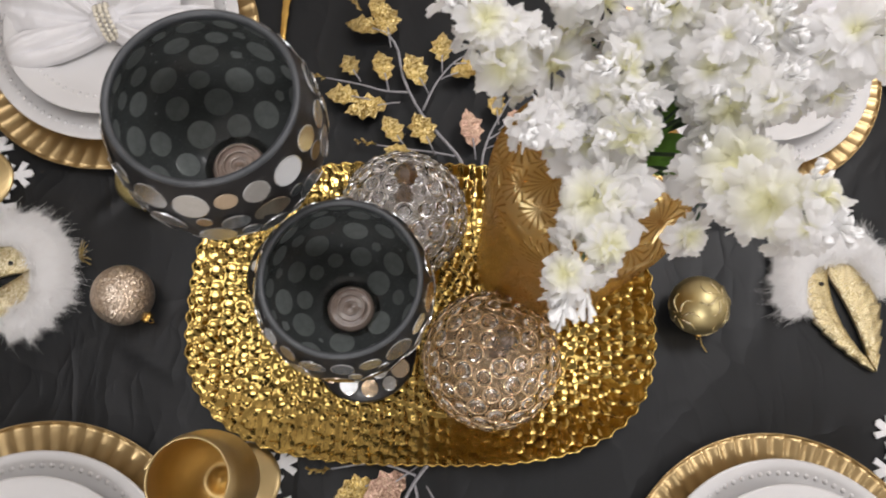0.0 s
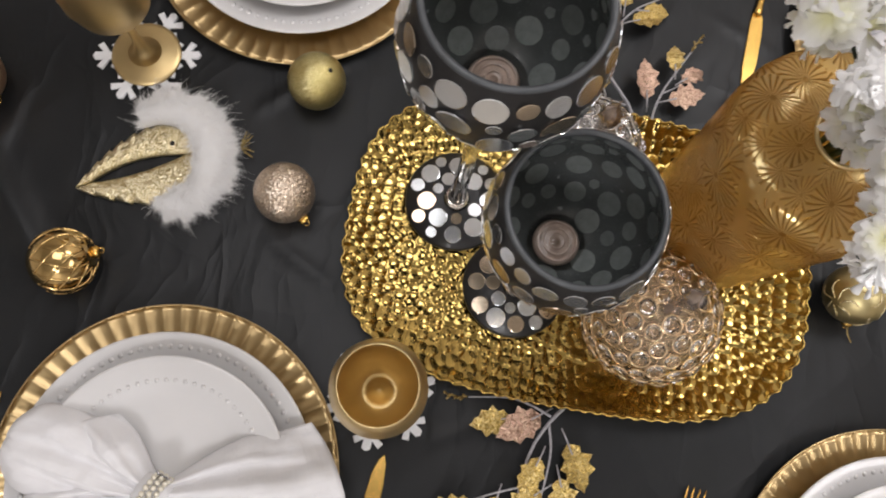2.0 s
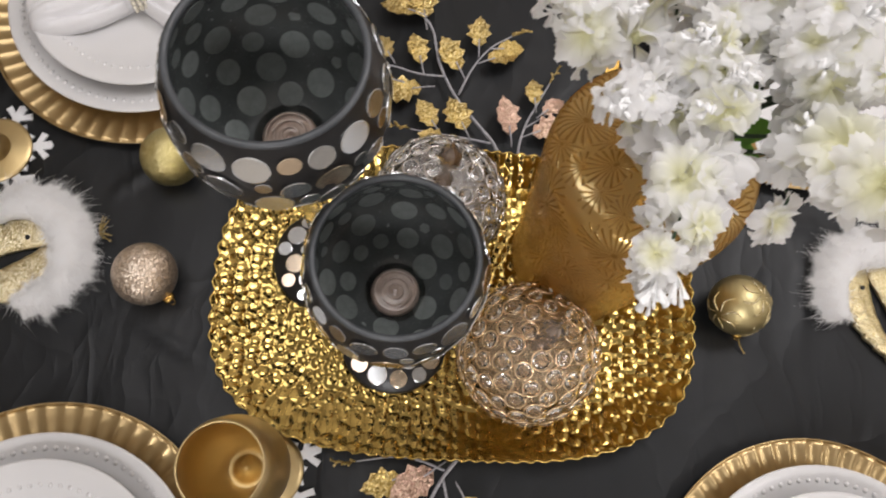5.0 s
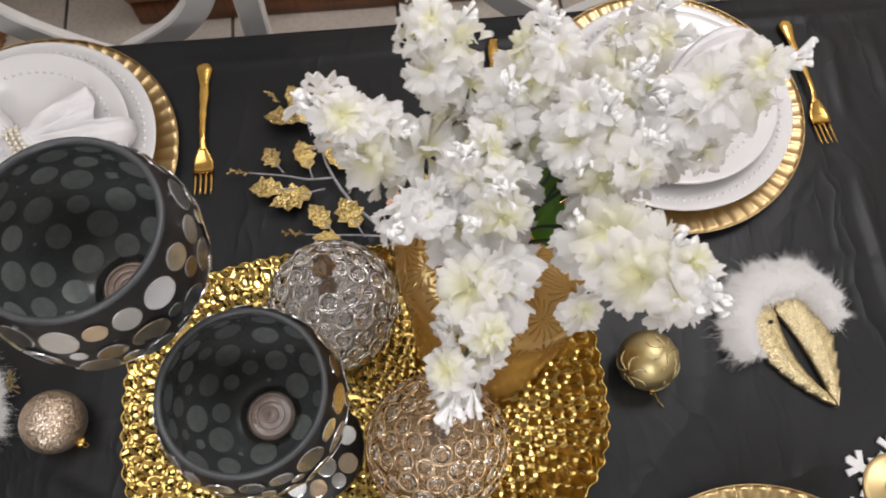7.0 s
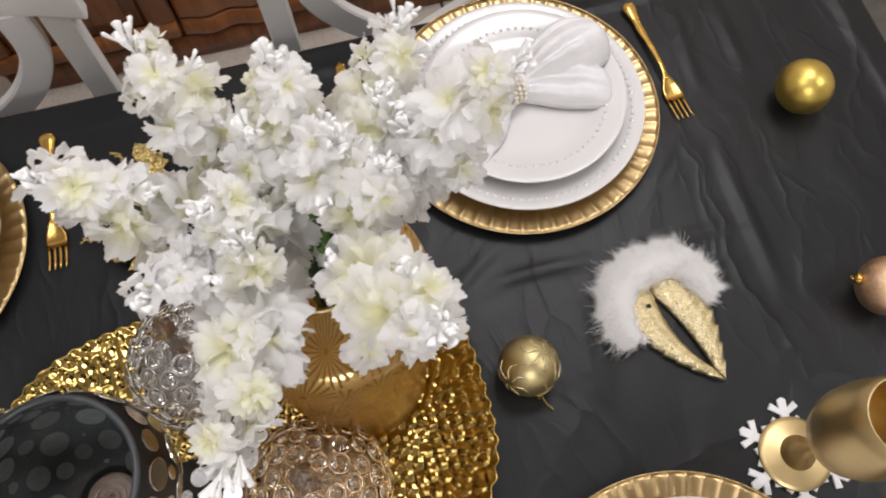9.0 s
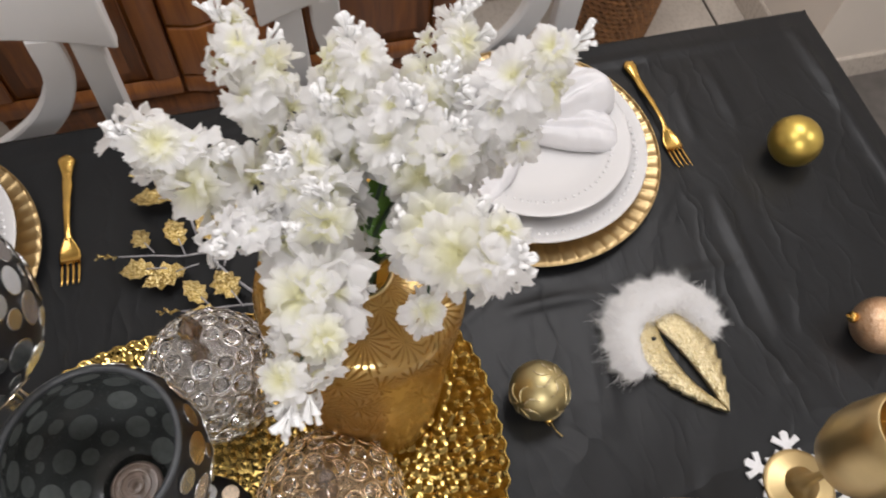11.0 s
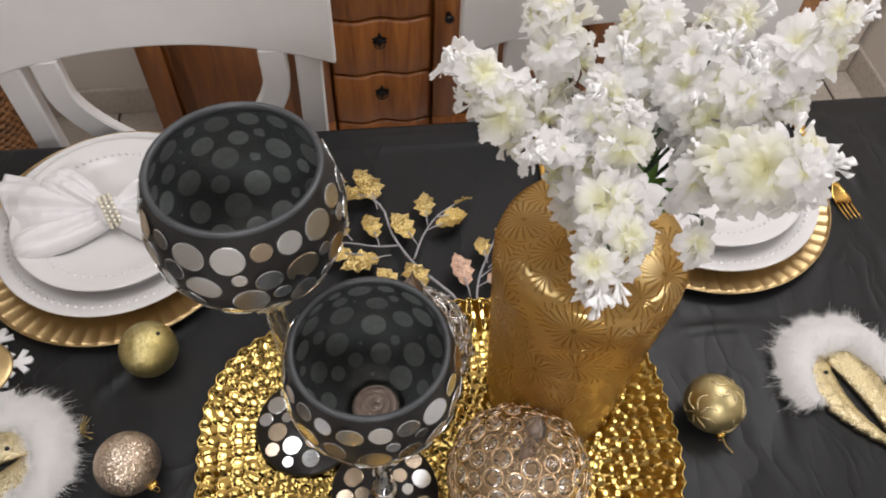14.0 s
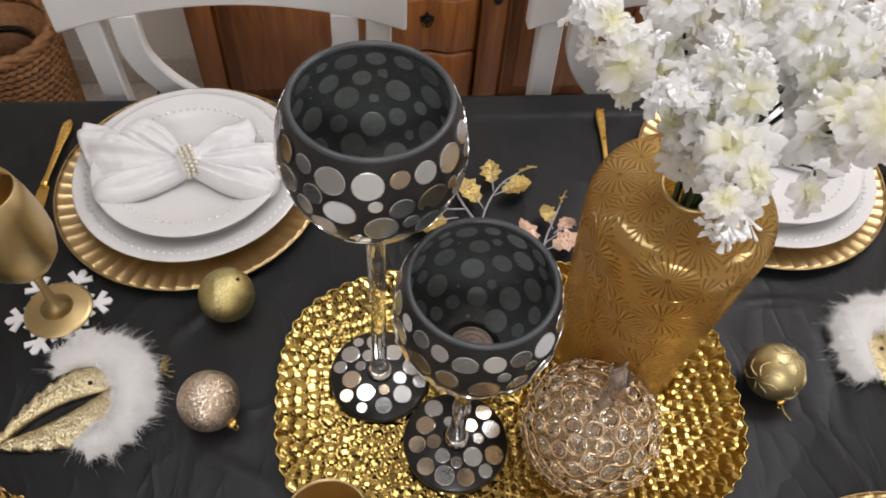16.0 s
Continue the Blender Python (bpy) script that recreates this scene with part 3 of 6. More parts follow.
def charger_mesh():
    flutes, sub = 56, 8
    seg = flutes * sub
    stations = [(0.0, 0.003), (0.06, 0.003), (0.118, 0.0035), (0.124, 0.006), (0.130, 0.0085), (0.140, 0.0105), (0.152, 0.0125), (0.160, 0.0145), (0.1655, 0.0152)]
    verts, faces = [(0, 0, 0.003)], []
    rows = stations[1:]

    def ring(r, z, depth):
        for i in range(seg):
            a = 2 * math.pi * i / seg
            ph = 1.2 - 1.2 * abs(math.sin(math.pi * i / sub)) ** 0.8
            rr = r
            verts.append((rr * math.cos(a), rr * math.sin(a), z + depth * 0.0020 * (ph - 0.6) * (1.0 if r < 0.164 else 0.55)))

    for r, z in rows:
        ring(r, z, max(0.0, min(1.0, (r - 0.122) / 0.02)))
    for r, z in ((0.1652, 0.0135), (0.150, 0.0095), (0.126, 0.0035), (0.118, 0.0002)):
        ring(r, z, max(0.0, min(1.0, (r - 0.122) / 0.02)))
    n = len(rows) + 4
    for i in range(seg):
        faces.append((0, 1 + i, 1 + (i + 1) % seg))
    for k in range(n - 1):
        for i in range(seg):
            j = (i + 1) % seg
            faces.append((1 + k * seg + i, 1 + (k + 1) * seg + i, 1 + (k + 1) * seg + j, 1 + k * seg + j))
    faces.append(tuple(1 + (n - 1) * seg + i for i in range(seg)))
    return mesh_of(verts, faces)


def bead_ring(r, z, count, size):
    shapes = []
    for k in range(count):
        a = 2 * math.pi * k / count
        c, s = math.cos(a) * r, math.sin(a) * r
        v, f = lathe([(size * math.cos(t), size * 0.8 * math.sin(t)) for t in (0.0, 0.6, 1.1)] + [(0, size * 0.8)], 7)
        shapes.append(([(x + c, y + s, q + z) for x, y, q in v], f))
    return mesh_of(*merged(*shapes))


CHARGER_ME = charger_mesh()
EDGE_ME = mesh_of(*tube([(0.1655 * math.cos(a), 0.1655 * math.sin(a), 0.0148) for a in np.linspace(0, 2 * math.pi, 121)], 0.0010, 6))
DINNER_ME = lathe_mesh([(0, 0.006), (0.088, 0.006), (0.096, 0.0080), (0.102, 0.0125), (0.108, 0.0170), (0.120, 0.0218), (0.134, 0.0260), (0.1405, 0.0276), (0.1428, 0.0276),
                        (0.1432, 0.0262), (0.140, 0.0245), (0.106, 0.0138), (0.096, 0.004), (0.086, 0.0), (0, 0.0)], 96)
DINNER_BEADS = bead_ring(0.1290, 0.0240, 84, 0.0029)
SALAD_ME = lathe_mesh([(0, 0.0095), (0.066, 0.0095), (0.078, 0.0105), (0.086, 0.0135), (0.098, 0.0176), (0.110, 0.0210), (0.1160, 0.0222), (0.1178, 0.0218),
                       (0.1178, 0.0205), (0.1150, 0.0190), (0.088, 0.0110), (0.076, 0.004), (0.072, -0.0150), (0.066, -0.0150), (0.064, 0.004), (0, 0.004)], 96)
SALAD_BEADS = bead_ring(0.0950, 0.0164, 66, 0.0025)


def napkin_lobe(seed, lobe):
    """One fold of a napkin, from the ring outwards: a puffed loop, or a flap with a straight hem."""
    turn, length, half, puff, cut, lift, skew = lobe
    rng = random.Random(seed)
    ph = [rng.uniform(0, 6.28) for _ in range(6)]
    ns, nq = 34, 44
    verts, faces, uvs = [], [], []
    ca, sa = math.cos(radians(turn)), math.sin(radians(turn))
    for i in range(ns + 1):
        s = i / ns
        open_ = math.sin(min(1.0, s / 0.62) * math.pi / 2) ** 1.15
        w = 0.0105 + (half - 0.0105) * open_
        high = 0.026 + (puff - 0.026) * math.sin(min(1.0, s / 0.55) * math.pi / 2)
        if s > 0.55:
            t = (s - 0.55) / 0.45
            if cut:
                high *= 1 - 0.62 * t
            else:
                high *= math.sqrt(max(0.0, 1 - t ** 2.6)) * 0.94 + 0.06
                w *= math.sqrt(max(0.0, 1 - max(0.0, (s - 0.72) / 0.28) ** 2.2)) * 0.88 + 0.12
        for k in range(nq + 1):
            q = -1 + 2 * k / nq
            arch = max(0.0, 1 - abs(q) ** 2.2) ** (0.55 if not cut else 0.8)
            x = 0.006 + s * length + skew * q * half * s ** 3 - (0.010 * q * q * s if cut else 0.0)
            y = q * w + 0.010 * math.sin(2.2 * s + ph[5]) * s
            pleat = 0.0042 * (1 - 0.6 * s) * min(1.0, 6 * s) * (abs(math.sin(3.4 * q + ph[0] + 0.7 * s)) ** 0.6 - 0.6) + 0.0020 * (1 - s) * math.sin(11 * q + ph[1])
            fold = -0.0085 * math.exp(-((q - 0.35 * math.sin(ph[2]) - 0.35 * (s - 0.4) * math.sin(ph[3])) / 0.13) ** 2) * math.sin(math.pi * min(1.0, 0.12 + s))
            fold += -0.0050 * math.exp(-((q + 0.45 * math.cos(ph[4]) + 0.3 * (s - 0.5)) / 0.09) ** 2) * math.sin(math.pi * min(1.0, s * 1.05))
            crum = 0.0052 * s * noise.noise(Vector((x * 42, y * 42, seed * 1.3))) + 0.0016 * noise.noise(Vector((x * 110, y * 110, seed + 9.1)))
            z = lift * min(1.0, 3 * s) + arch * high + (pleat + fold + crum) * min(1.0, 2.2 * arch)
            if cut:
                z += 0.006 * s ** 2 * math.sin(4.2 * q + ph[2])
            verts.append((x * ca - y * sa, x * sa + y * ca, max(0.0012 + lift * min(1.0, 3 * s), z)))
            uvs.append((s * length, q * half * 1.25 + 0.002 * seed))
    for i in range(ns):
        for k in range(nq):
            a = i * (nq + 1) + k
            faces.append((a, a + nq + 1, a + nq + 2, a + 1))
    return verts, faces, uvs


def napkin_mesh(seed, lobes):
    verts, faces, uvs = [], [], []
    waist = [(0.009 * a - 0.0135, 0, 0.0175) for a in range(4)]
    core = tube(waist, [0.0140, 0.0138, 0.0138, 0.0140], 14)
    verts += [tuple(p) for p in core[0]]
    uvs += [(p[0], p[1]) for p in core[0]]
    faces += core[1]
    for k, lobe in enumerate(lobes):
        v, f, u = napkin_lobe(seed + 7 * k, lobe)
        n = len(verts)
        faces.append((k % 14, n + 22, n + 23))
        verts += v
        uvs += u
        faces += [tuple(i + n for i in g) for g in f]
    me = mesh_of(verts, faces)
    layer = me.uv_layers.new(name="UVMap")
    for loop in me.loops:
        layer.data[loop.index].uv = uvs[loop.vertex_index]
    return me


PEARL_ME = ball_mesh(0.0027, 10, 7)
PEARL_ME.materials.append(PEARL)
STONE_ME = ball_mesh(0.0017, 6, 4)
STONE_ME.materials.append(RHINESTONE)


def napkin_ring(x, y, z, turn):
    ring = thing("napkin_ring", "napkin ring of three rows of cream pearls round a white napkin", "napkin ring", pose(x, y, z, 0, 0, turn), "napkin rings")
    v, f = tube([(0, 0.0165 * math.cos(a), 0.0165 * math.sin(a)) for a in np.linspace(0, 2 * math.pi, 25)], 0.0009, 5)
    for dx in (-0.0058, 0, 0.0058):
        part("band", mesh_of([(p[0] + dx, p[1] * 1.05, p[2]) for p in v], f), RHINESTONE, ring)
        for k in range(20):
            a = 2 * math.pi * (k + (0.5 if dx == 0 else 0)) / 20
            part("pearl", PEARL_ME, None, ring, m=pose(dx, 0.0188 * math.cos(a), 0.0182 * math.sin(a)))
    for k in range(7):
        part("rhinestone", STONE_ME, None, ring, m=pose(-0.007 + k * 0.0023, 0.0195, 0.006 + 0.002 * (k % 2), 0, 0, 0))
    return ring


def setting(cx, cy, turn, slip, napkin_seed, ring_at, lobes):
    ch = thing("charger_plate", "round gold charger plate with a fluted rim on the black cloth", "charger plate", pose(cx, cy, Z + 0.001, 0, 0, turn), "charger plates")
    part("dish", CHARGER_ME, CHARGER, ch)
    part("edge", EDGE_ME, CHARGER, ch, "thin rolled gold edge")
    pl = thing("dinner_plate", "white porcelain dinner plate with a beaded rim on a gold charger", "plate", pose(cx + 0.002, cy + slip, Z + 0.0046, 0, 0, turn), "dinner plates")
    part("dish", DINNER_ME, PORCELAIN, pl)
    part("bead_rim", DINNER_BEADS, PORCELAIN, pl, "raised ring of small white beads")
    sp = thing("salad_plate", "white porcelain salad plate stacked on a dinner plate", "plate", pose(cx + 0.003, cy + slip * 0.8, Z + 0.0258, 0, 0, turn), "salad plates")
    part("dish", SALAD_ME, PORCELAIN, sp)
    part("bead_rim", SALAD_BEADS, PORCELAIN, sp, "raised ring of small white beads")
    rx, ry, rr = ring_at
    nap = part("napkin", napkin_mesh(napkin_seed, [(a - rr, *rest) for a, *rest in lobes]), LINEN, m=pose(rx, ry, Z + 0.0392, 0, 0, rr))
    hem = nap.modifiers.new("thickness", "SOLIDIFY")
    hem.thickness, hem.offset = 0.0014, -1
    tagged(nap, "white damask napkin gathered through a pearl ring, lying on a plate", "napkin", "napkins")
    napkin_ring(rx, ry, Z + 0.0392 + 0.0185, rr)


# each fold: direction, length, half width, height, cut hem, lift, skew of the hem
setting(-0.3655, 0.3195, 0, 0.006, 4, (-0.360, 0.313, 24),
        [(167, 0.140, 0.040, 0.028, True, 0.002, -0.6), (150, 0.098, 0.028, 0.036, False, 0.004, 0.0), (205, 0.112, 0.023, 0.026, False, 0.0, 0.0), (38, 0.088, 0.024, 0.038, True, 0.004, 0.3), (6, 0.118, 0.023, 0.032, False, 0.002, 0.0), (-17, 0.108, 0.022, 0.028, False, 0.0, 0.0)])
setting(0.384, 0.3185, 3, -0.001, 7, (0.372, 0.322, 14),
        [(24, 0.126, 0.036, 0.050, False, 0.008, 0.0), (-8, 0.112, 0.030, 0.032, False, 0.0, 0.0), (212, 0.100, 0.036, 0.026, True, 0.0, 0.3), (172, 0.095, 0.030, 0.034, False, 0.002, 0.0)])
setting(-0.365, -0.287, 2, -0.006, 11, (-0.361, -0.301, -20),
        [(172, 0.144, 0.043, 0.028, False, 0.002, 0.0), (154, 0.090, 0.026, 0.028, True, 0.003, 0.4), (202, 0.122, 0.026, 0.030, False, 0.0, 0.0), (14, 0.162, 0.050, 0.030, True, 0.002, -0.3),
         (-16, 0.135, 0.030, 0.030, False, 0.0, 0.0)])
setting(0.365, -0.286, 1, -0.003, 15, (0.370, -0.325, -6),
        [(172, 0.125, 0.040, 0.036, False, 0.002, 0.0), (200, 0.110, 0.026, 0.028, True, 0.0, 0.2), (8, 0.140, 0.044, 0.034, True, 0.002, -0.2), (-20, 0.115, 0.028, 0.028, False, 0.0, 0.0)])

# ---- cutlery ----


def fork_parts():
    """Length along y from the tine tips at 0 to the handle's end."""
    handle = glide([(0, 0.058, 0.006), (0, 0.075, 0.010), (0, 0.105, 0.009), (0, 0.135, 0.005), (0, 0.165, 0.004), (0, 0.182, 0.004)], 26)
    radii = [0.0036, 0.0034, 0.0031, 0.0030, 0.0029, 0.0029, 0.0030, 0.0031, 0.0032, 0.0034, 0.0040, 0.0037, 0.0036, 0.0042, 0.0047, 0.0052, 0.0050, 0.0046, 0.0054, 0.0064, 0.0074, 0.0084, 0.0088, 0.0082, 0.0064, 0.0032]
    hv = mesh_of(*tube(handle, [r * 1.2 for r in radii], 10, 0.5))
    rows, n = [], 9
    verts, faces = [], []
    for y, w, z in ((0.030, 0.0112, 0.0020), (0.036, 0.0118, 0.0018), (0.044, 0.0112, 0.0022), (0.052, 0.0080, 0.0040), (0.060, 0.0038, 0.0062)):
        for top in (1, 0):
            for i in range(n):
                s = -1 + 2 * i / (n - 1)
                verts.append((s * w, y, z + 0.0010 * s * s + (0.0016 if top else 0)))
    for r in range(4):
        b = r * 2 * n
        for i in range(n - 1):
            faces.append((b + i, b + i + 1, b + 2 * n + i + 1, b + 2 * n + i))
            faces.append((b + n + i, b + 3 * n + i, b + 3 * n + i + 1, b + n + i + 1))
        faces.append((b, b + 2 * n, b + 3 * n, b + n))
        faces.append((b + n - 1, b + 2 * n - 1, b + 4 * n - 1, b + 3 * n - 1))
    faces.append(tuple(range(n)) + tuple(range(2 * n - 1, n - 1, -1)))
    bv = mesh_of(verts, faces)
    tine = mesh_of(*tube([(0, 0.031, 0), (0, 0.02, 0.0002), (0, 0.008, 0.0016), (0, 0.0, 0.0034)], [0.0017, 0.0016, 0.0012, 0.0004], 6, 0.7))
    orn = []
    for k in range(16):
        v, f = lathe([(0, 0), (0.0019, 0.0004), (0.0015, 0.0016), (0, 0.0022)], 8)
        y = 0.122 + k * 0.0037
        orn.append(([(p[0] + (0.0020 if k % 2 else -0.0020) * (0.5 + k / 9), p[1] + y, p[2] + 0.0055) for p in v], f))
    return hv, bv, tine, mesh_of(*merged(*orn))


FORK = fork_parts()


def fork(x, y, turn, label):
    t = thing("fork", label, "fork", pose(x, y, Z + 0.001, 0, 0, turn), "forks")
    part("handle", FORK[0], CUTLERY, t)
    part("head", FORK[1], CUTLERY, t)
    for k in range(4):
        part("tine", FORK[2], CUTLERY, t, m=pose(-0.0093 + k * 0.0062, 0, 0.0026))
    part("ornament", FORK[3], CUTLERY, t, "scrolled relief on the handle")


fork(-0.173, 0.258, 0, "ornate gold fork on the black cloth beside a charger")
fork(0.575, 0.256, 3, "ornate gold fork on the black cloth beside a charger")
fork(-0.552, -0.236, 176, "ornate gold fork on the black cloth beside a charger")
fork(0.158, -0.212, 172, "ornate gold fork on the black cloth beside a charger")


def knife_meshes():
    blade = [(-0.0015, 0.0), (0.0035, 0.006), (0.0075, 0.02), (0.0088, 0.04), (0.0088, 0.075), (0.0066, 0.098), (0.004, 0.104), (-0.006, 0.104), (-0.0075, 0.09), (-0.0072, 0.03), (-0.005, 0.01)]
    b = slab(blade, 0.0, 0.0016, 0.0005)
    handle = glide([(-0.001, 0.100, 0.003), (0, 0.13, 0.0045), (0, 0.17, 0.005), (0, 0.215, 0.004)], 22)
    radii = [0.0040, 0.0052, 0.0048, 0.0040, 0.0039, 0.0039, 0.0040, 0.0041, 0.0042, 0.0044, 0.0046, 0.0048, 0.0052, 0.0050, 0.0056, 0.0061, 0.0068, 0.0074, 0.0078, 0.0075, 0.0060, 0.0030]
    return as_mesh(b, False), mesh_of(*tube(handle, radii, 10, 0.6))


KNIFE = knife_meshes()


def knife(x, y, turn):
    t = thing("knife", "gold table knife with an ornate handle beside a charger", "knife", pose(x, y, Z + 0.001, 0, 0, turn), "knives")
    part("blade", KNIFE[0], CUTLERY, t, "smooth gold blade")
    part("handle", KNIFE[1], CUTLERY, t)
    part("ornament", FORK[3], CUTLERY, t, "scrolled relief on the handle", pose(0, 0.03, 0.002))


knife(-0.560, 0.225, -5)
knife(0.170, 0.232, -5)
knife(-0.162, -0.233, 177)

# ---- goblets and snowflakes ----

GOBLET_CUP = lathe_mesh([(0, 0.086), (0.012, 0.088), (0.026, 0.096), (0.036, 0.112), (0.0410, 0.136), (0.0408, 0.160), (0.0368, 0.190), (0.0318, 0.212), (0.0306, 0.2125), (0.0354, 0.190),
                         (0.0392, 0.160), (0.0394, 0.136), (0.0345, 0.114), (0.0225, 0.101), (0.0165, 0.0965), (0.0130, 0.0958), (0.0110, 0.0972), (0.0085, 0.0990), (0.0060, 0.1025), (0.0030, 0.1060), (0, 0.1068)], 56)
GOBLET_STEM = lathe_mesh([(0, 0.090), (0.010, 0.088), (0.0062, 0.080), (0.0046, 0.066), (0.0044, 0.045), (0.0056, 0.028), (0.0095, 0.015), (0.0180, 0.008), (0, 0.006)], 32)
GOBLET_FOOT = lathe_mesh([(0, 0.0102), (0.012, 0.0100), (0.022, 0.0068), (0.032, 0.0040), (0.0365, 0.0026), (0.0374, 0.0013), (0.0368, 0.0), (0, 0.0)], 48)


def goblet(x, y):
    g = thing("goblet", "satin gold wine goblet standing on a white felt snowflake", "goblet", pose(x, y, Z + 0.0036), "goblets")
    part("bowl", GOBLET_CUP, GOBLET, g)
    part("stem", GOBLET_STEM, GOBLET, g)
    part("foot", GOBLET_FOOT, GOBLET, g)


def snowflake(x, y, turn):
    h = 0.0045
    arm = [(0.0240, h), (0.0330, 0.0165), (0.0385, 0.0125), (0.0315, h), (0.0400, h), (0.0470, 0.0160), (0.0530, 0.0120), (0.0470, h), (0.0555, h), (0.0580, 0.0)]
    side = [(r, -o) for r, o in arm] + [(r, o) for r, o in arm[-2::-1]]
    outline = []
    for k in range(6):
        a = math.pi / 3 * k
        c, s = math.cos(a), math.sin(a)
        outline += [(r * c - o * s, r * s + o * c) for r, o in side]
        outline.append((0.0098 * math.cos(a + math.pi / 6), 0.0098 * math.sin(a + math.pi / 6)))
    f = part("snowflake", slab(outline, 0.0004, 0.0034, 0.0006), FELT, m=pose(x, y, Z + 0.0004, 0, 0, turn), smooth=False)
    tagged(f, "white felt snowflake coaster lying under a gold goblet", "snowflake", "snowflakes")


for gx, gy, turn in ((-0.496, 0.140, 12), (-0.176, -0.1755, 25), (0.534, -0.141, 20)):
    snowflake(gx, gy, turn)
    goblet(gx, gy)

# ---- tray ----


def tray_mesh():
    a, b, p = 0.2435, 0.161, 3.0
    nt_, ns = 1280, 216
    th = np.linspace(0, 2 * math.pi, nt_, endpoint=False)
    c, s = np.cos(th), np.sin(th)
    rad = (np.abs(c / a) ** p + np.abs(s / b) ** p) ** (-1 / p)
    sc = np.linspace(0.004, 1, ns) ** 0.9
    S, T = np.meshgrid(sc, th, indexing="ij")
    scall = 1 + 0.0065 * np.cos(84 * T) * np.clip((S - 0.93) / 0.07, 0, 1)
    X = S * rad[None] * np.cos(T) * scall
    Y = S * rad[None] * np.sin(T) * scall
    f = np.clip((S - 0.70) / 0.30, 0, 1)
    base = 0.0045 + 0.0285 * (0.35 * f + 0.65 * f ** 2)
    # hammered bosses on a loose triangular grid
    pitch = 0.0120
    bump = np.zeros_like(X)
    row = np.round(Y / (pitch * 0.866))
    for dr in (-1, 0, 1):
        r = row + dr
        sh = np.where(np.mod(r, 2) == 0, 0.0, 0.5)
        col = np.round(X / pitch - sh)
        for dc in (-1, 0, 1):
            q = col + dc
            jx = 0.30 * np.sin(q * 12.9898 + r * 78.233) * pitch
            jy = 0.30 * np.sin(q * 39.346 + r * 11.135) * pitch
            d2 = (X - (q + sh) * pitch - jx) ** 2 + (Y - r * pitch * 0.866 - jy) ** 2
            q2 = d2 / ((0.0070 + 0.0009 * np.sin(q * 7.7 + r * 3.1)) ** 2)
            bump = np.maximum(bump, np.clip(1 - q2, 0, 1) ** 0.8 * (0.82 + 0.18 * np.sin(q * 5.3 + r * 9.7)))
    fade = np.clip((1.0 - S) / 0.03, 0, 1) * np.clip((S - 0.01) / 0.03, 0, 1)
    Zt = base + (0.0023 + 0.0005 * np.sin(37 * X + 23 * Y)) * bump * fade + 0.0010 * np.cos(84 * T + 0.8) * np.clip((S - 0.96) / 0.04, 0, 1)
    top = np.stack([X, Y, Zt], -1).reshape(-1, 3)
    low = np.stack([X[7::16] * 0.999, Y[7::16] * 0.999, np.maximum(base[7::16] - 0.0042, 0.0)], -1)
    low[-1] = np.stack([X[-1] * 0.997, Y[-1] * 0.997, Zt[-1] - 0.0022], -1)
    nl = low.shape[0]
    verts = np.concatenate([top, low.reshape(-1, 3)]).tolist()
    faces = []
    for k in range(ns - 1):
        for i in range(nt_):
            j = (i + 1) % nt_
            faces.append((k * nt_ + i, (k + 1) * nt_ + i, (k + 1) * nt_ + j, k * nt_ + j))
    o = ns * nt_
    for k in range(nl - 1):
        for i in range(nt_):
            j = (i + 1) % nt_
            faces.append((o + k * nt_ + i, o + k * nt_ + j, o + (k + 1) * nt_ + j, o + (k + 1) * nt_ + i))
    for i in range(nt_):
        j = (i + 1) % nt_
        faces.append(((ns - 1) * nt_ + i, o + (nl - 1) * nt_ + i, o + (nl - 1) * nt_ + j, (ns - 1) * nt_ + j))
    faces.append(tuple(range(nt_)))
    faces.append(tuple(o + i for i in range(nt_))[::-1])
    return mesh_of(verts, faces)


tray = thing("tray", "polished hammered gold tray with a scalloped rim at the table's centre", "tray", pose(0.002, 0.003, Z + 0.001))
part("dish", tray_mesh(), TRAY, tray)


def tray_rim():
    a, b, p = 0.2435, 0.161, 3.0
    pts = []
    for i in range(505):
        t = 2 * math.pi * i / 504
        r = (abs(math.cos(t) / a) ** p + abs(math.sin(t) / b) ** p) ** (-1 / p) * (1 + 0.0065 * math.cos(84 * t))
        pts.append((r * math.cos(t), r * math.sin(t), 0.0330 + 0.0010 * math.cos(84 * t + 0.8)))
    return mesh_of(*tube(pts, 0.0013, 6))


part("rim", tray_rim(), TRAY, tray, "rolled scalloped gold edge")
TRAY_Z = Z + 0.0072  # the tops of the bosses

# ---- candle holders ----


def disc_mesh(r, h=0.0005):
    return lathe_mesh([(0, h), (r * 0.93, h), (r, h * 0.55), (r, -h * 0.6), (0, -h * 0.6)], 22, smooth=False)


DISCS = {}


def disc_of(r, material):
    key = (round(r, 4), material.name)
    if key not in DISCS:
        DISCS[key] = disc_mesh(r)
        DISCS[key].materials.append(material)
    return DISCS[key]


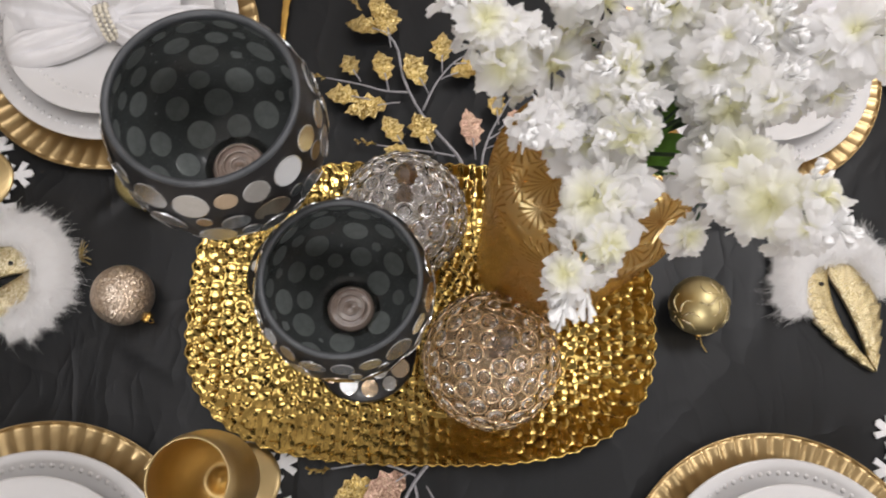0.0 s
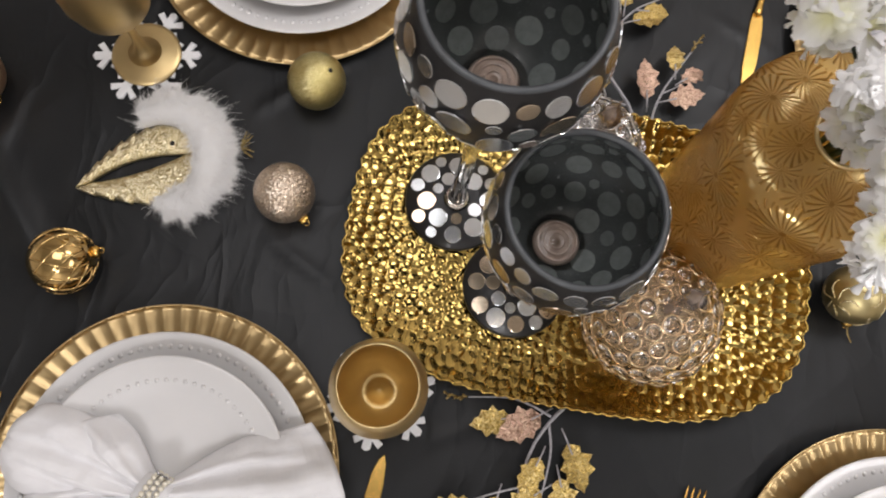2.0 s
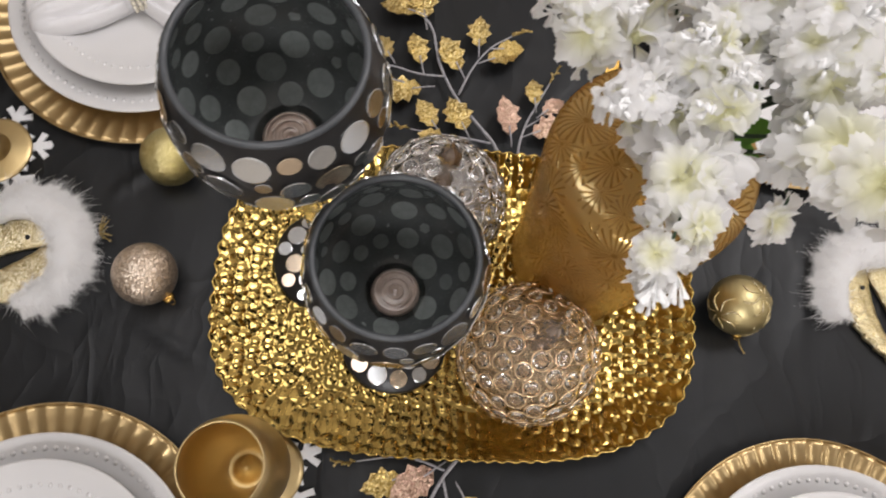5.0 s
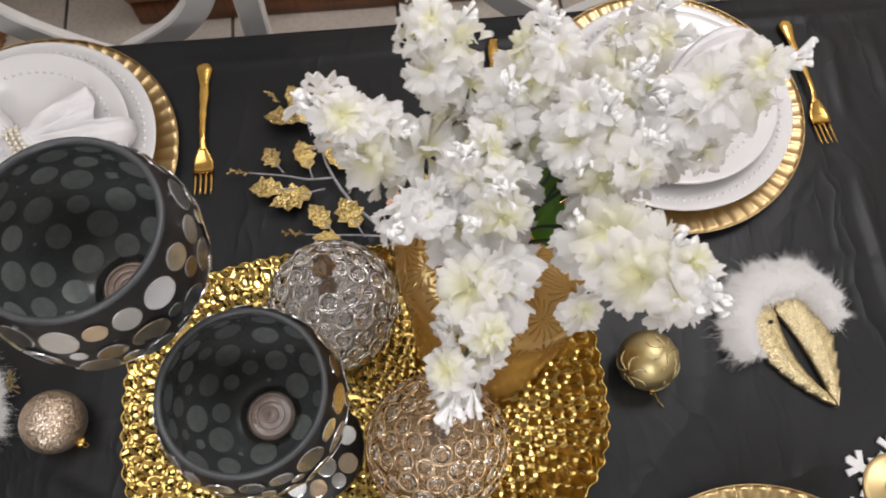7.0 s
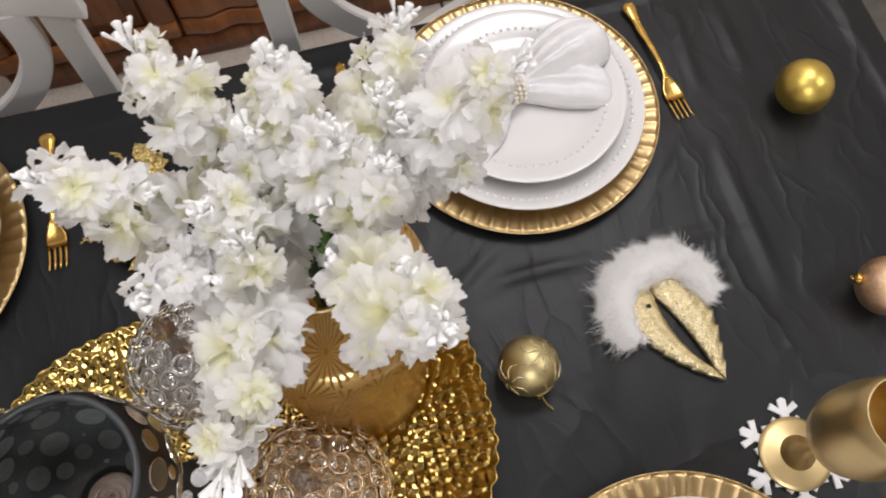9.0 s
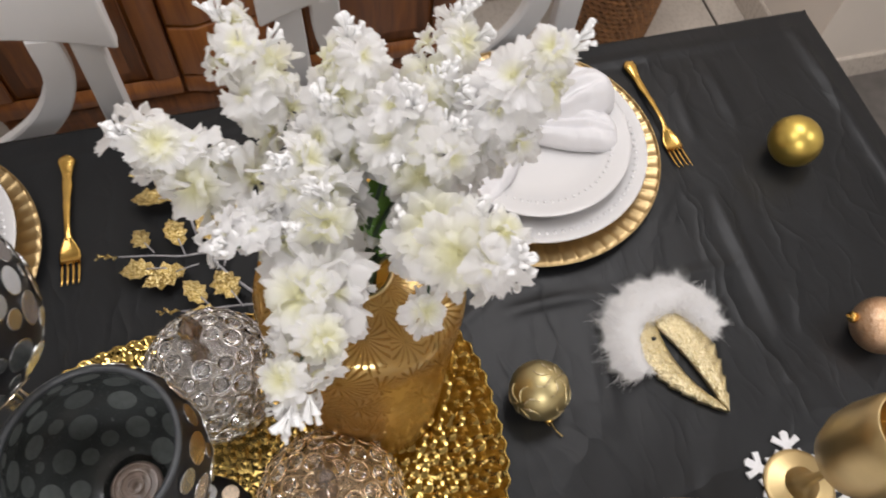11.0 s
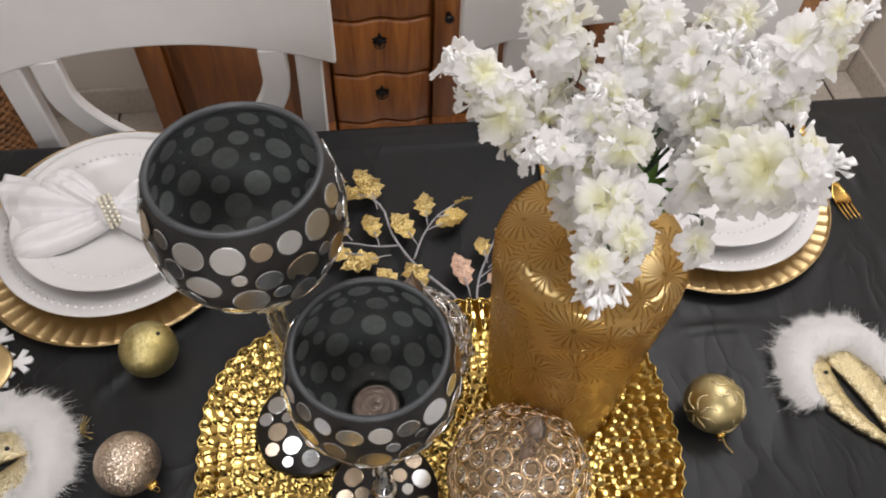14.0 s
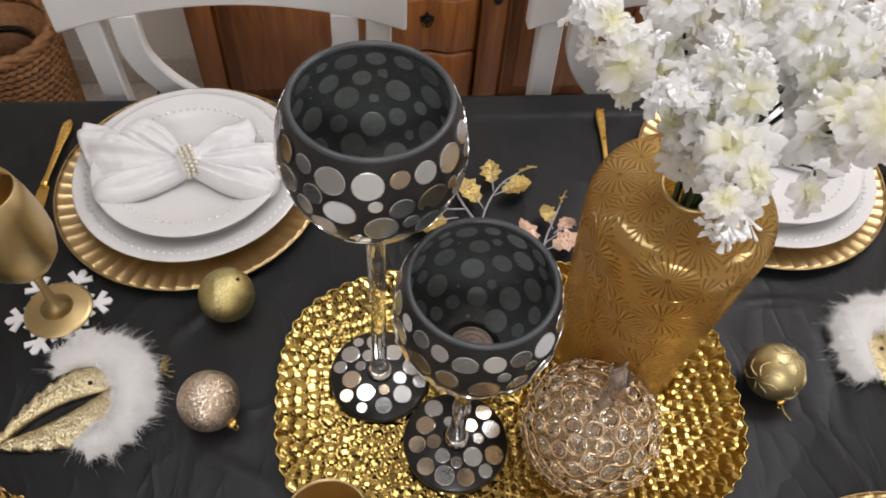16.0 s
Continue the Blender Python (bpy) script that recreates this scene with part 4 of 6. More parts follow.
def candle_holder(x, y, rim_z, R, rim_r, belly, turn, seed, label):
    """A bowl on a stem: its widest ring lies belly below the rim, round below and steeper above."""
    rng = random.Random(seed)
    root = thing("candle_holder", label, "candle holder", pose(x, y, TRAY_Z, 0, 0, turn), "candle holders")
    th = 0.0042
    rim = rim_z - TRAY_Z
    zc = rim - belly
    rise = belly / math.sqrt(1 - (rim_r / R) ** 2)
    hi = math.asin(belly / rise)
    part("foot", lathe_mesh([(0, 0.0), (0.0525, 0.0), (0.0542, 0.0018), (0.0542, 0.0052), (0.0525, 0.0075), (0.020, 0.0112), (0.009, 0.0125), (0, 0.0125)], 56), BLACKGLASS, root)
    spots = []
    for size, tries in ((0.0100, 100), (0.0088, 500), (0.0074, 900), (0.0058, 1200)):
        for _ in range(tries):
            a, d = rng.uniform(0, 2 * math.pi), 0.051 * math.sqrt(rng.random())
            px, py = d * math.cos(a), d * math.sin(a)
            if 0.014 + size < d < 0.0520 - size and all(math.hypot(px - q[0], py - q[1]) > q[2] + size + 0.0010 for q in spots):
                spots.append((px, py, size))
    for px, py, r in spots:
        d = math.hypot(px, py)
        slope = 0.0037 / 0.0325
        part("mirror_disc", disc_of(r, MIRROR if rng.random() < 0.80 else MIRROR_WARM), None, root,
             m=Matrix.Translation((px, py, 0.0080 + (0.0525 - d) * slope)) @ turn_to((slope * px / d, slope * py / d, 1)))
    top = zc - R + 0.006
    part("stem", lathe_mesh([(0, 0.0126), (0.0135, 0.0126), (0.0140, 0.016), (0.0110, 0.020), (0.0092, 0.026), (0.0080, 0.045), (0.0076, top * 0.5), (0.0084, top - 0.05), (0.0105, top - 0.030),
                             (0.0150, top - 0.017), (0.0215, top - 0.006), (0.0265, top + 0.003), (0, top + 0.003)], 20), CLEAR, root, "clear faceted glass stem", smooth=True)

    def skin(d, inset=0.0):
        return Vector((d.x * (R - inset), d.y * (R - inset), zc + d.z * ((rise if d.z > 0 else R) - inset)))

    n = 30
    lo = -math.pi / 2
    way = [Vector((math.cos(lo + (hi - lo) * i / n) if i else 0.0, 0, math.sin(lo + (hi - lo) * i / n))) for i in range(n + 1)]
    outer = [(skin(d).x, skin(d).z) for d in way]
    inner = [(skin(d, th).x, skin(d, th).z) for d in way]
    Ri = R - th
    part("bowl", lathe_mesh(outer, 72), BLACKGLASS, root)
    part("lining", lathe_mesh(inner[::-1], 72), INNERGLASS, root, "smoked glass inside of the bowl")
    (ro, zo), (ri, zi) = outer[-1], inner[-1]
    part("rim", lathe_mesh([(ro + 0.0002, zo - 0.001), (ro + 0.0004, zo + 0.0010), ((ro + ri) / 2 + 0.0004, zo + 0.0024), (ri - 0.0004, zo + 0.0012), (ri - 0.0004, zi - 0.001), ((ro + ri) / 2, zi - 0.002)], 72, True), RIMGLASS, root, "smooth grey rim")
    # the stem's top shows as a round glass boss in the bottom of the bowl
    zb = zc - Ri
    part("boss", lathe_mesh([(0, zb + 0.0035), (0.003, zb + 0.0042), (0.0055, zb + 0.0080), (0.0075, zb + 0.0040), (0.0105, zb + 0.0076), (0.0125, zb + 0.0042), (0.0155, zb + 0.0070), (0.0185, zb + 0.0040), (0.0175, zb + 0.0005), (0, zb + 0.0005)], 40), BOSS, root, "pinkish ribbed glass boss")
    for rb in (0.0056, 0.0106, 0.0156):
        ring = [(rb * math.cos(a), rb * math.sin(a), zb + 0.0076) for a in np.linspace(0, 2 * math.pi, 33)]
        part("boss_ring", mesh_of(*tube(ring, 0.0009, 6)), BOSS, root, "pale glassy ring")
    # round mirror tiles of many sizes, the large ones laid first
    tiles = []
    a = 0.0
    while a < 2 * math.pi - 0.20:
        size = rng.choice((0.0070, 0.0082, 0.0094, 0.0106))
        half = (size + 0.0006) / rim_r
        z = (belly - 0.0050 - size * rng.uniform(1.0, 1.25)) / rise
        c = math.sqrt(1 - z * z)
        d = Vector((c * math.cos(a + half), c * math.sin(a + half), z))
        if all((skin(d) - q[1]).length > q[2] + size + 0.0006 for q in tiles):
            tiles.append((d, skin(d), size))
        a += 2 * half
    for size, tries in ((0.0118, 60), (0.0104, 260), (0.0090, 900), (0.0078, 1500), (0.0064, 2200), (0.0050, 2500)):
        for _ in range(tries):
            e = math.asin(rng.uniform(-0.94, math.sin(hi)))
            a = rng.uniform(0, 2 * math.pi)
            d = Vector((math.cos(e) * math.cos(a), math.cos(e) * math.sin(a), math.sin(e)))
            p = skin(d)
            if p.z + size * 0.95 < rim - 0.0025 and all((p - q[1]).length > q[2] + size + 0.0010 for q in tiles):
                tiles.append((d, p, size))
    for d, p, r in tiles:
        out = Vector((d.x / R, d.y / R, d.z / (rise if d.z > 0 else R))).normalized()
        tilt = Vector((rng.uniform(-1, 1), rng.uniform(-1, 1), rng.uniform(-1, 1))) * 0.09
        part("mirror_disc", disc_of(r, MIRROR if rng.random() < 0.90 else MIRROR_WARM), None, root, m=Matrix.Translation(p + out * (0.0009 - r * r / 2 / R)) @ turn_to(out + tilt))
        if d.z > -0.92:
            part("tile_back", disc_of(round(r * 0.84, 4), TILEBACK), None, root, m=Matrix.Translation(skin(d, th) - out * (r * r / 2 / Ri - 0.0004)) @ turn_to(-out) @ Matrix.Diagonal((1, 1, 0.5, 1)))


BOSS = plain("pinkish_glass_boss", (0.56, 0.43, 0.35), 0.12, 0.0, 0.15, 120, 0.1, coat=0.6)
candle_holder(-0.135, 0.038, 1.172, 0.0670, 0.0566, 0.048, 10, 3, "tall black goblet-shaped candle holder with round mirror tiles on the tray")
candle_holder(-0.059, -0.042, 1.070, 0.0642, 0.0558, 0.044, 140, 5, "shorter black goblet-shaped candle holder with round mirror tiles on the tray")

# ---- crystal pumpkins ----


def gem_mesh(r, material):
    me = lathe_mesh([(0, r * 0.42), (r * 0.36, r * 0.42), (r * 0.66, r * 0.20), (r * 0.74, 0.0), (r * 0.4, -r * 0.24), (0, -r * 0.34)], 9, smooth=False)
    me.materials.append(material)
    return me


def loop_mesh(r, w, material):
    pts = [(r * math.cos(a), r * math.sin(a), r * 0.16) for a in np.linspace(0, 2 * math.pi, 17)]
    me = mesh_of(*tube(pts, w, 5))
    me.materials.append(material)
    return me


def crystal_pumpkin(x, y, R, height, tip, count, crystal, wire, liner, label):
    t = thing("crystal_pumpkin", label, "pumpkin", pose(x, y, TRAY_Z), "crystal pumpkins")
    zc, rz = height * 0.5, height * 0.5
    part("liner", lathe_mesh([(R * 0.80 * math.sin(math.pi * i / 16) if 0 < i < 16 else 0, zc - rz * 0.86 * math.cos(math.pi * i / 16)) for i in range(17)], 32), liner, t, "dull metal core behind the crystals")
    cell = math.sqrt(4 * math.pi / count) * 0.53
    sizes = (1.0, 0.86)
    gems = [gem_mesh(R * cell * s, crystal) for s in sizes]
    loops = [loop_mesh(R * cell * s * 0.90, 0.0010, wire) for s in sizes]
    g = math.pi * (3 - math.sqrt(5))
    for k in range(count):
        zz = 1 - 2 * (k + 0.5) / count
        if zz > 0.988:
            continue
        rr = math.sqrt(1 - zz * zz)
        d = Vector((rr * math.cos(k * g), rr * math.sin(k * g), zz))
        p = Vector((d.x * R * 0.97, d.y * R * 0.97, zc + d.z * rz * 0.97))
        nrm = Vector((d.x / R, d.y / R, d.z / rz))
        m = Matrix.Translation(p) @ turn_to(nrm, k * 0.7)
        part("crystal", gems[k % 2], None, t, m=m)
        part("wire_loop", loops[k % 2], None, t, m=m)
    # twisted finial
    verts, faces = [], []
    top = height * 0.96
    rows, sides = 18, 16
    for i in range(rows + 1):
        s = i / rows
        r = 0.0006 + 0.0085 * (1 - s) ** 1.2 * (1 - s > 0.35) * (0.75 + 0.25 * math.cos(s * 14)) + 0.0086 * math.exp(-((s - 0.66) / 0.17) ** 2)
        for k in range(sides):
            a = 2 * math.pi * k / sides + s * 2.6
            q = r * (1 + 0.14 * math.cos(8 * (a - s * 2.6)))
            verts.append((q * math.cos(a) + 0.004 * s, q * math.sin(a) + 0.003 * s, top + s * (tip - top)))
    for i in range(rows):
        for k in range(sides):
            l = (k + 1) % sides
            faces.append((i * sides + k, i * sides + l, (i + 1) * sides + l, (i + 1) * sides + k))
    faces.append(tuple(range(rows * sides, (rows + 1) * sides)))
    part("stalk", mesh_of(verts, faces), FINIAL, t, "twisted bronze glass stalk")


crystal_pumpkin(0.069, -0.058, 0.067, 0.130, 0.198, 150, CRYSTAL_ROSE, WIRE_ROSE, LINER_ROSE, "rose gold wire pumpkin covered with round crystals on the tray")
crystal_pumpkin(-0.022, 0.091, 0.065, 0.124, 0.198, 130, CRYSTAL_CLEAR, WIRE_SILVER, LINER_SILVER, "silver wire pumpkin covered with clear round crystals on the tray")

# ---- vase ----
VX, VY = 0.1275, 0.055


def build_vase():
    outer = [(0.059, 0.0), (0.0665, 0.002), (0.0695, 0.010), (0.0712, 0.050), (0.0735, 0.100), (0.0757, 0.150), (0.0782, 0.200), (0.0800, 0.230), (0.0812, 0.252), (0.0808, 0.264), (0.0785, 0.2740),
             (0.0735, 0.2810), (0.0640, 0.2850), (0.0460, 0.2872), (0.0290, 0.2885), (0.0255, 0.2915)]
    inner = [(0.0230, 0.2910), (0.0260, 0.2860), (0.0600, 0.2820), (0.0755, 0.268), (0.0778, 0.250), (0.0746, 0.200), (0.0698, 0.100), (0.0660, 0.012), (0.0, 0.010)]
    prof = [(0.0, 0.0)] + outer + inner
    seg = 72
    verts, faces = lathe(prof, seg)
    me = mesh_of(verts, faces)
    uv = me.uv_layers.new(name="UVMap")
    run = 0.0
    zs = []
    for i, (r, z) in enumerate(prof):
        if i:
            run += math.hypot(r - prof[i - 1][0], z - prof[i - 1][1])
        zs.append(run)
    for poly in me.polygons:
        angs = []
        for li in poly.loop_indices:
            vi = me.loops[li].vertex_index
            row = 0 if vi == 0 else (len(prof) - 1 if vi == len(verts) - 1 else 1 + (vi - 1) // seg)
            co = me.vertices[vi].co
            a = math.atan2(co.y, co.x)
            angs.append([li, a, zs[row]])
        if max(q[1] for q in angs) - min(q[1] for q in angs) > math.pi:
            for q in angs:
                if q[1] < 0:
                    q[1] += 2 * math.pi
        for li, a, run_ in angs:
            uv.data[li].uv = (a * 0.078, run_)
    v = thing("vase", "gold mercury glass vase with pressed starbursts standing on the tray", "vase", pose(VX, VY, TRAY_Z, 0, 0, 200))
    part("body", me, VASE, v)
    part("lip", lathe_mesh([(0.0232, 0.2909), (0.0258, 0.2909), (0.0266, 0.2925), (0.0252, 0.2939), (0.0234, 0.2937), (0.0224, 0.2923)], 48, True), GOBLET, v, "smooth rolled gold lip")


build_vase()

# ---- flowers ----


def bloom_mesh(seed, r):
    """A double bloom of separate fan-shaped petals with notched, ruffled ends, its face along z."""
    rng = random.Random(seed)
    verts, faces = [], []
    rows, cols = 7, 27
    for layer, (count, reach, lean) in enumerate(((5, 1.06, 0.10), (4, 0.86, 0.46), (3, 0.58, 0.90))):
        for k in range(count):
            a0 = 2 * math.pi * (k + 0.5 * layer + rng.uniform(-0.22, 0.22)) / count
            wide = math.pi / count * rng.uniform(0.90, 1.30)
            el = lean + rng.uniform(-0.22, 0.34)
            l = r * reach * rng.uniform(0.80, 1.14)
            curl = rng.uniform(-0.05, 0.34)
            ph, p2 = rng.uniform(0, 6.28), rng.uniform(0, 6.28)
            lobes = rng.choice((3, 4, 5))
            base = len(verts)
            for i in range(rows + 1):
                s = i / rows
                for j in range(cols):
                    q = -1 + 2 * j / (cols - 1)
                    edge = 1 - 0.24 * q * q - 0.16 * abs(math.sin(lobes * q * 1.1 + ph)) ** 8
                    tooth = (0.024 if j % 2 else -0.022) + rng.uniform(-0.016, 0.016)
                    rad = l * (0.07 + 0.93 * s) * (1 - (1 - edge) * s ** 1.5) + (l * tooth if i == rows else 0.0)
                    ang = a0 + wide * q * (0.50 + 0.50 * s ** 0.5)
                    ruff = r * (0.15 * math.sin(q * 4.2 + ph) * s * s + 0.060 * math.sin(q * 9.0 + p2) * s ** 2.5)
                    z = rad * math.tan(min(1.2, max(-0.2, el))) * (1 - 0.40 * s) - curl * r * s ** 3 + ruff
                    verts.append((rad * math.cos(ang), rad * math.sin(ang), z - 0.1 * r + 0.05 * r * layer))
            for i in range(rows):
                for j in range(cols - 1):
                    b = base + i * cols + j
                    faces.append((b, b + 1, b + cols + 1, b + cols))
    cv, cf = lathe([(0, 0.12 * r), (0.05 * r, 0.10 * r), (0.10 * r, 0.03 * r), (0.10 * r, -0.06 * r), (0, -0.10 * r)], 8)
    me = mesh_of(*merged((verts, faces), (cv, cf)))
    me.materials.append(PETAL)
    return me


def bud_mesh(seed):
    rng = random.Random(seed)
    shapes = []
    for k in range(6):
        a, tilt = rng.uniform(0, 6.28), rng.uniform(0.1, 0.75)
        l = rng.uniform(0.010, 0.017)
        d = Vector((math.sin(tilt) * math.cos(a), math.sin(tilt) * math.sin(a), math.cos(tilt)))
        shapes.append(tube([d * 0.001, d * l * 0.5, d * l * 0.8, d * l * 0.95, d * l], [0.0007, 0.0009, 0.0022, 0.0027, 0.0012], 6, 0.40))
    me = mesh_of(*merged(*shapes))
    me.materials.append(BUD)
    return me


BLOOMS = [bloom_mesh(20 + k, r) for k, r in enumerate((0.0305, 0.0270, 0.0250, 0.0320, 0.0235, 0.0290))]
BUDS = [bud_mesh(50 + k) for k in range(3)]
MOUTH = Vector((VX, VY, TRAY_Z + 0.306))


def green_leaf_mesh(l, w):
    verts, faces = [], []
    n = 9
    for i in range(n):
        s = i / (n - 1)
        b = w * math.sin(math.pi * min(1, s * 0.96 + 0.02)) ** 0.8
        z = -0.25 * l * s * s
        verts += [(-b, l * s, z + 0.12 * b), (0, l * s, z - 0.05 * w), (b, l * s, z + 0.12 * b)]
    for i in range(n - 1):
        for k in (0, 1):
            a = i * 3 + k
            faces.append((a, a + 1, a + 4, a + 3))
    low = [(x, y, z - 0.0006) for x, y, z in verts]
    m = len(verts)
    return mesh_of(verts + low, faces + [tuple(q + m for q in f[::-1]) for f in faces])


LEAF_ME = green_leaf_mesh(0.044, 0.012)


GAP = Vector((0.141, 0.052, 1.115))  # the branches part here and show green leaves
GAP_WAY = Vector((-0.01, -0.44, 0.88)).normalized()


def flower_spray(tip, start, seed, sag=0.0, size=1.0, density=1.0):
    """One stem from the vase's mouth to tip, with blooms from start (a share of the way) to its end."""
    rng = random.Random(seed)
    tip = Vector(tip)
    tip -= (tip - MOUTH).normalized() * 0.012
    t = thing("flower_spray", "white silk blossom branch with ruffled petals in a gold vase", "flower", None, "flower sprays")
    foot = MOUTH + Vector(((tip.x - VX) * 0.06, (tip.y - VY) * 0.06, -0.16))
    neck = MOUTH + Vector(((tip.x - VX) * 0.13, (tip.y - VY) * 0.13, 0.004))
    midp = neck.lerp(tip, 0.5) + Vector((0, 0, 0.018 + sag))
    path = glide([foot, neck, midp, tip], 40)
    part("stem", mesh_of(*tube(path, [0.0021 - 0.0012 * i / 39 for i in range(40)], 6)), GREEN_STEM, t, "dark green wire stem")
    along = [p for p in path if (p - neck).dot(tip - neck) > 0]
    run = sum((b - a).length for a, b in zip(along, along[1:]))
    count = max(5, int(run * (1 - start) / 0.0106 * density))
    for k in range(count):
        s = start + (1 - start) * (k + rng.uniform(-0.3, 0.3)) / max(1, count - 1)
        s = min(max(s, 0), 0.985)
        i = min(int(s * (len(along) - 1)), len(along) - 2)
        p = along[i].lerp(along[i + 1], s * (len(along) - 1) - i)
        axis = (along[i + 1] - along[i]).normalized()
        side = axis.orthogonal().normalized()
        side.rotate(Matrix.Rotation(k * 2.4 + rng.uniform(-0.5, 0.5), 3, axis))
        face = (side * 0.9 + axis * rng.uniform(0.15, 0.7) + Vector((0, -0.10, 0.22))).normalized()
        off = p + side * 0.0105 * size - GAP
        if off.dot(GAP_WAY) > -0.01 and (off - GAP_WAY * off.dot(GAP_WAY)).length < 0.026:
            continue
        sc = size * rng.uniform(0.84, 1.16) * (1.06 - 0.48 * s * s)
        part("bloom", BLOOMS[rng.randrange(len(BLOOMS))], None, t, m=Matrix.Translation(p + side * 0.0105 * size) @ turn_to(face, rng.uniform(0, 6.28)) @ Matrix.Scale(sc, 4))
    end = (path[-1] - path[-3]).normalized()
    for k in range(1):
        i = rng.randrange(int(len(along) * 0.55), len(along) - 1)
        side = Vector((rng.uniform(-1, 1), rng.uniform(-1, 1), rng.uniform(-0.4, 0.9))).normalized()
        part("bud", BUDS[k % 3], None, t, m=Matrix.Translation(along[i] + side * 0.017) @ turn_to(side + end * 0.7, rng.uniform(0, 6)))
    for k in range(3):
        part("bud", BUDS[(seed + k) % 3], None, t, m=Matrix.Translation(path[-1 - k] + end * 0.004) @ turn_to(end + Vector((rng.uniform(-0.4, 0.4), rng.uniform(-0.4, 0.4), 0.1)), rng.uniform(0, 6)))
    return t


SPRAYS = [
    ((0.070, 0.138, 1.236), 0.40, 0.0), ((0.006, 0.082, 1.212), 0.45, 0.004), ((0.142, 0.106, 1.238), 0.45, 0.0), ((0.214, 0.122, 1.226), 0.40, 0.0),
    ((0.260, 0.062, 1.252), 0.45, 0.0), ((0.190, -0.060, 1.252), 0.42, 0.006), ((0.070, -0.086, 1.186), 0.42, 0.030), ((0.052, 0.006, 1.200), 0.45, 0.006),
    ((0.234, 0.050, 1.206), 0.45, 0.004), ((0.165, 0.048, 1.240), 0.50, 0.0), ((0.092, 0.044, 1.216), 0.50, 0.0), ((0.106, 0.014, 1.222), 0.5, 0.0),
    ((0.120, 0.080, 1.215), 0.5, 0.0), ((0.195, 0.085, 1.215), 0.5, 0.0), ((0.088, 0.012, 1.150), 0.3, 0.0), ((0.100, 0.050, 1.130), 0.2, 0.0), ((0.176, -0.014, 1.205), 0.30, 0.004), ((0.182, 0.030, 1.236), 0.42, 0.0),
]
for k, (tip, start, sag) in enumerate(SPRAYS):
    flower_spray(tip, start, 100 + k, sag)


def loose_bloom(end, way, face, size):
    t = thing("flower_spray", "single drooping white silk blossom on a thin green stem", "flower", None, "flower sprays")
    path = glide([MOUTH + Vector((0.005, -0.004, -0.16)), MOUTH + Vector((0.012, -0.006, 0.004)), way, end], 16)
    part("stem", mesh_of(*tube(path, 0.0010, 6)), GREEN_STEM, t)
    part("bloom", BLOOMS[0], None, t, m=Matrix.Translation(path[-1]) @ turn_to(face, 0.4) @ Matrix.Scale(size, 4))


loose_bloom((0.154, -0.030, 1.146), (0.158, -0.010, 1.150), (0.3, -0.5, 0.5), 0.54)
loose_bloom((0.169, 0.046, 1.176), (0.160, 0.058, 1.150), (0.25, -0.62, 0.55), 0.85)
for (lx, ly, lz), a, tilt, l in (((0.132, 0.050, 1.098), 1.75, 1.15, 1.25), ((0.140, 0.046, 1.100), 1.15, 1.05, 1.15), ((0.142, 0.040, 1.105), 0.15, 0.55, 0.8), ((0.138, 0.038, 1.104), -0.5, 0.50, 0.7),
                              ((0.136, 0.066, 1.100), 2.4, 0.8, 0.9), ((0.128, 0.048, 1.100), 2.9, 0.6, 0.9)):
    ob = part("leaf", LEAF_ME, GREEN_LEAF, m=Matrix.Translation((lx, ly, lz)) @ Matrix.Rotation(a - math.pi / 2, 4, "Z") @ Matrix.Rotation(tilt, 4, "X") @ Matrix.Scale(l, 4))
    tagged(ob, "green silk leaf at the mouth of the gold vase", "leaf", "green leaves")

# ---- glitter leaf sprays ----


def holly_mesh(l, w, seed, material):
    """A toothed leaf with a fold along its midrib, base at the origin, along y."""
    rng = random.Random(seed)
    edge = [(0.0, 0.06), (0.12, 0.60), (0.24, 0.58), (0.36, 1.0), (0.48, 0.70), (0.64, 0.92), (0.72, 0.52), (0.85, 0.42), (0.90, 0.18), (1.0, 0.0)]
    left = [(-w * b * rng.uniform(0.85, 1.1), l * s) for s, b in edge]
    right = [(w * b * rng.uniform(0.85, 1.1), l * s) for s, b in edge]
    verts, faces = [], []
    n = len(edge)
    curl = rng.uniform(0.1, 0.3)
    for (xa, ya), (xb, yb) in zip(left, right):
        zz = -curl * l * (ya / l - 0.4) ** 2
        verts += [(xa, ya, zz + 0.14 * abs(xa)), (0, ya, zz), (xb, yb, zz + 0.14 * abs(xb))]
    for i in range(n - 1):
        for k in (0, 1):
            a = i * 3 + k
            faces.append((a, a + 1, a + 4, a + 3))
    m = len(verts)
    low = [(x, y, z - 0.0009) for x, y, z in verts]
    faces += [tuple(q + m for q in f[::-1]) for f in faces]
    rim = [i * 3 for i in range(n)] + [i * 3 + 2 for i in range(n - 1, -1, -1)]
    for a, b in zip(rim, rim[1:] + rim[:1]):
        faces.append((a, b, b + m, a + m)[::-1])
    me = mesh_of(verts + low, faces, smooth=False)
    me.materials.append(material)
    return me


HOLLY = {(mt.name, s): holly_mesh(0.042, 0.0145, 70 + s, mt) for mt in (GOLD_GLITTER, PINK_GLITTER) for s in range(3)}


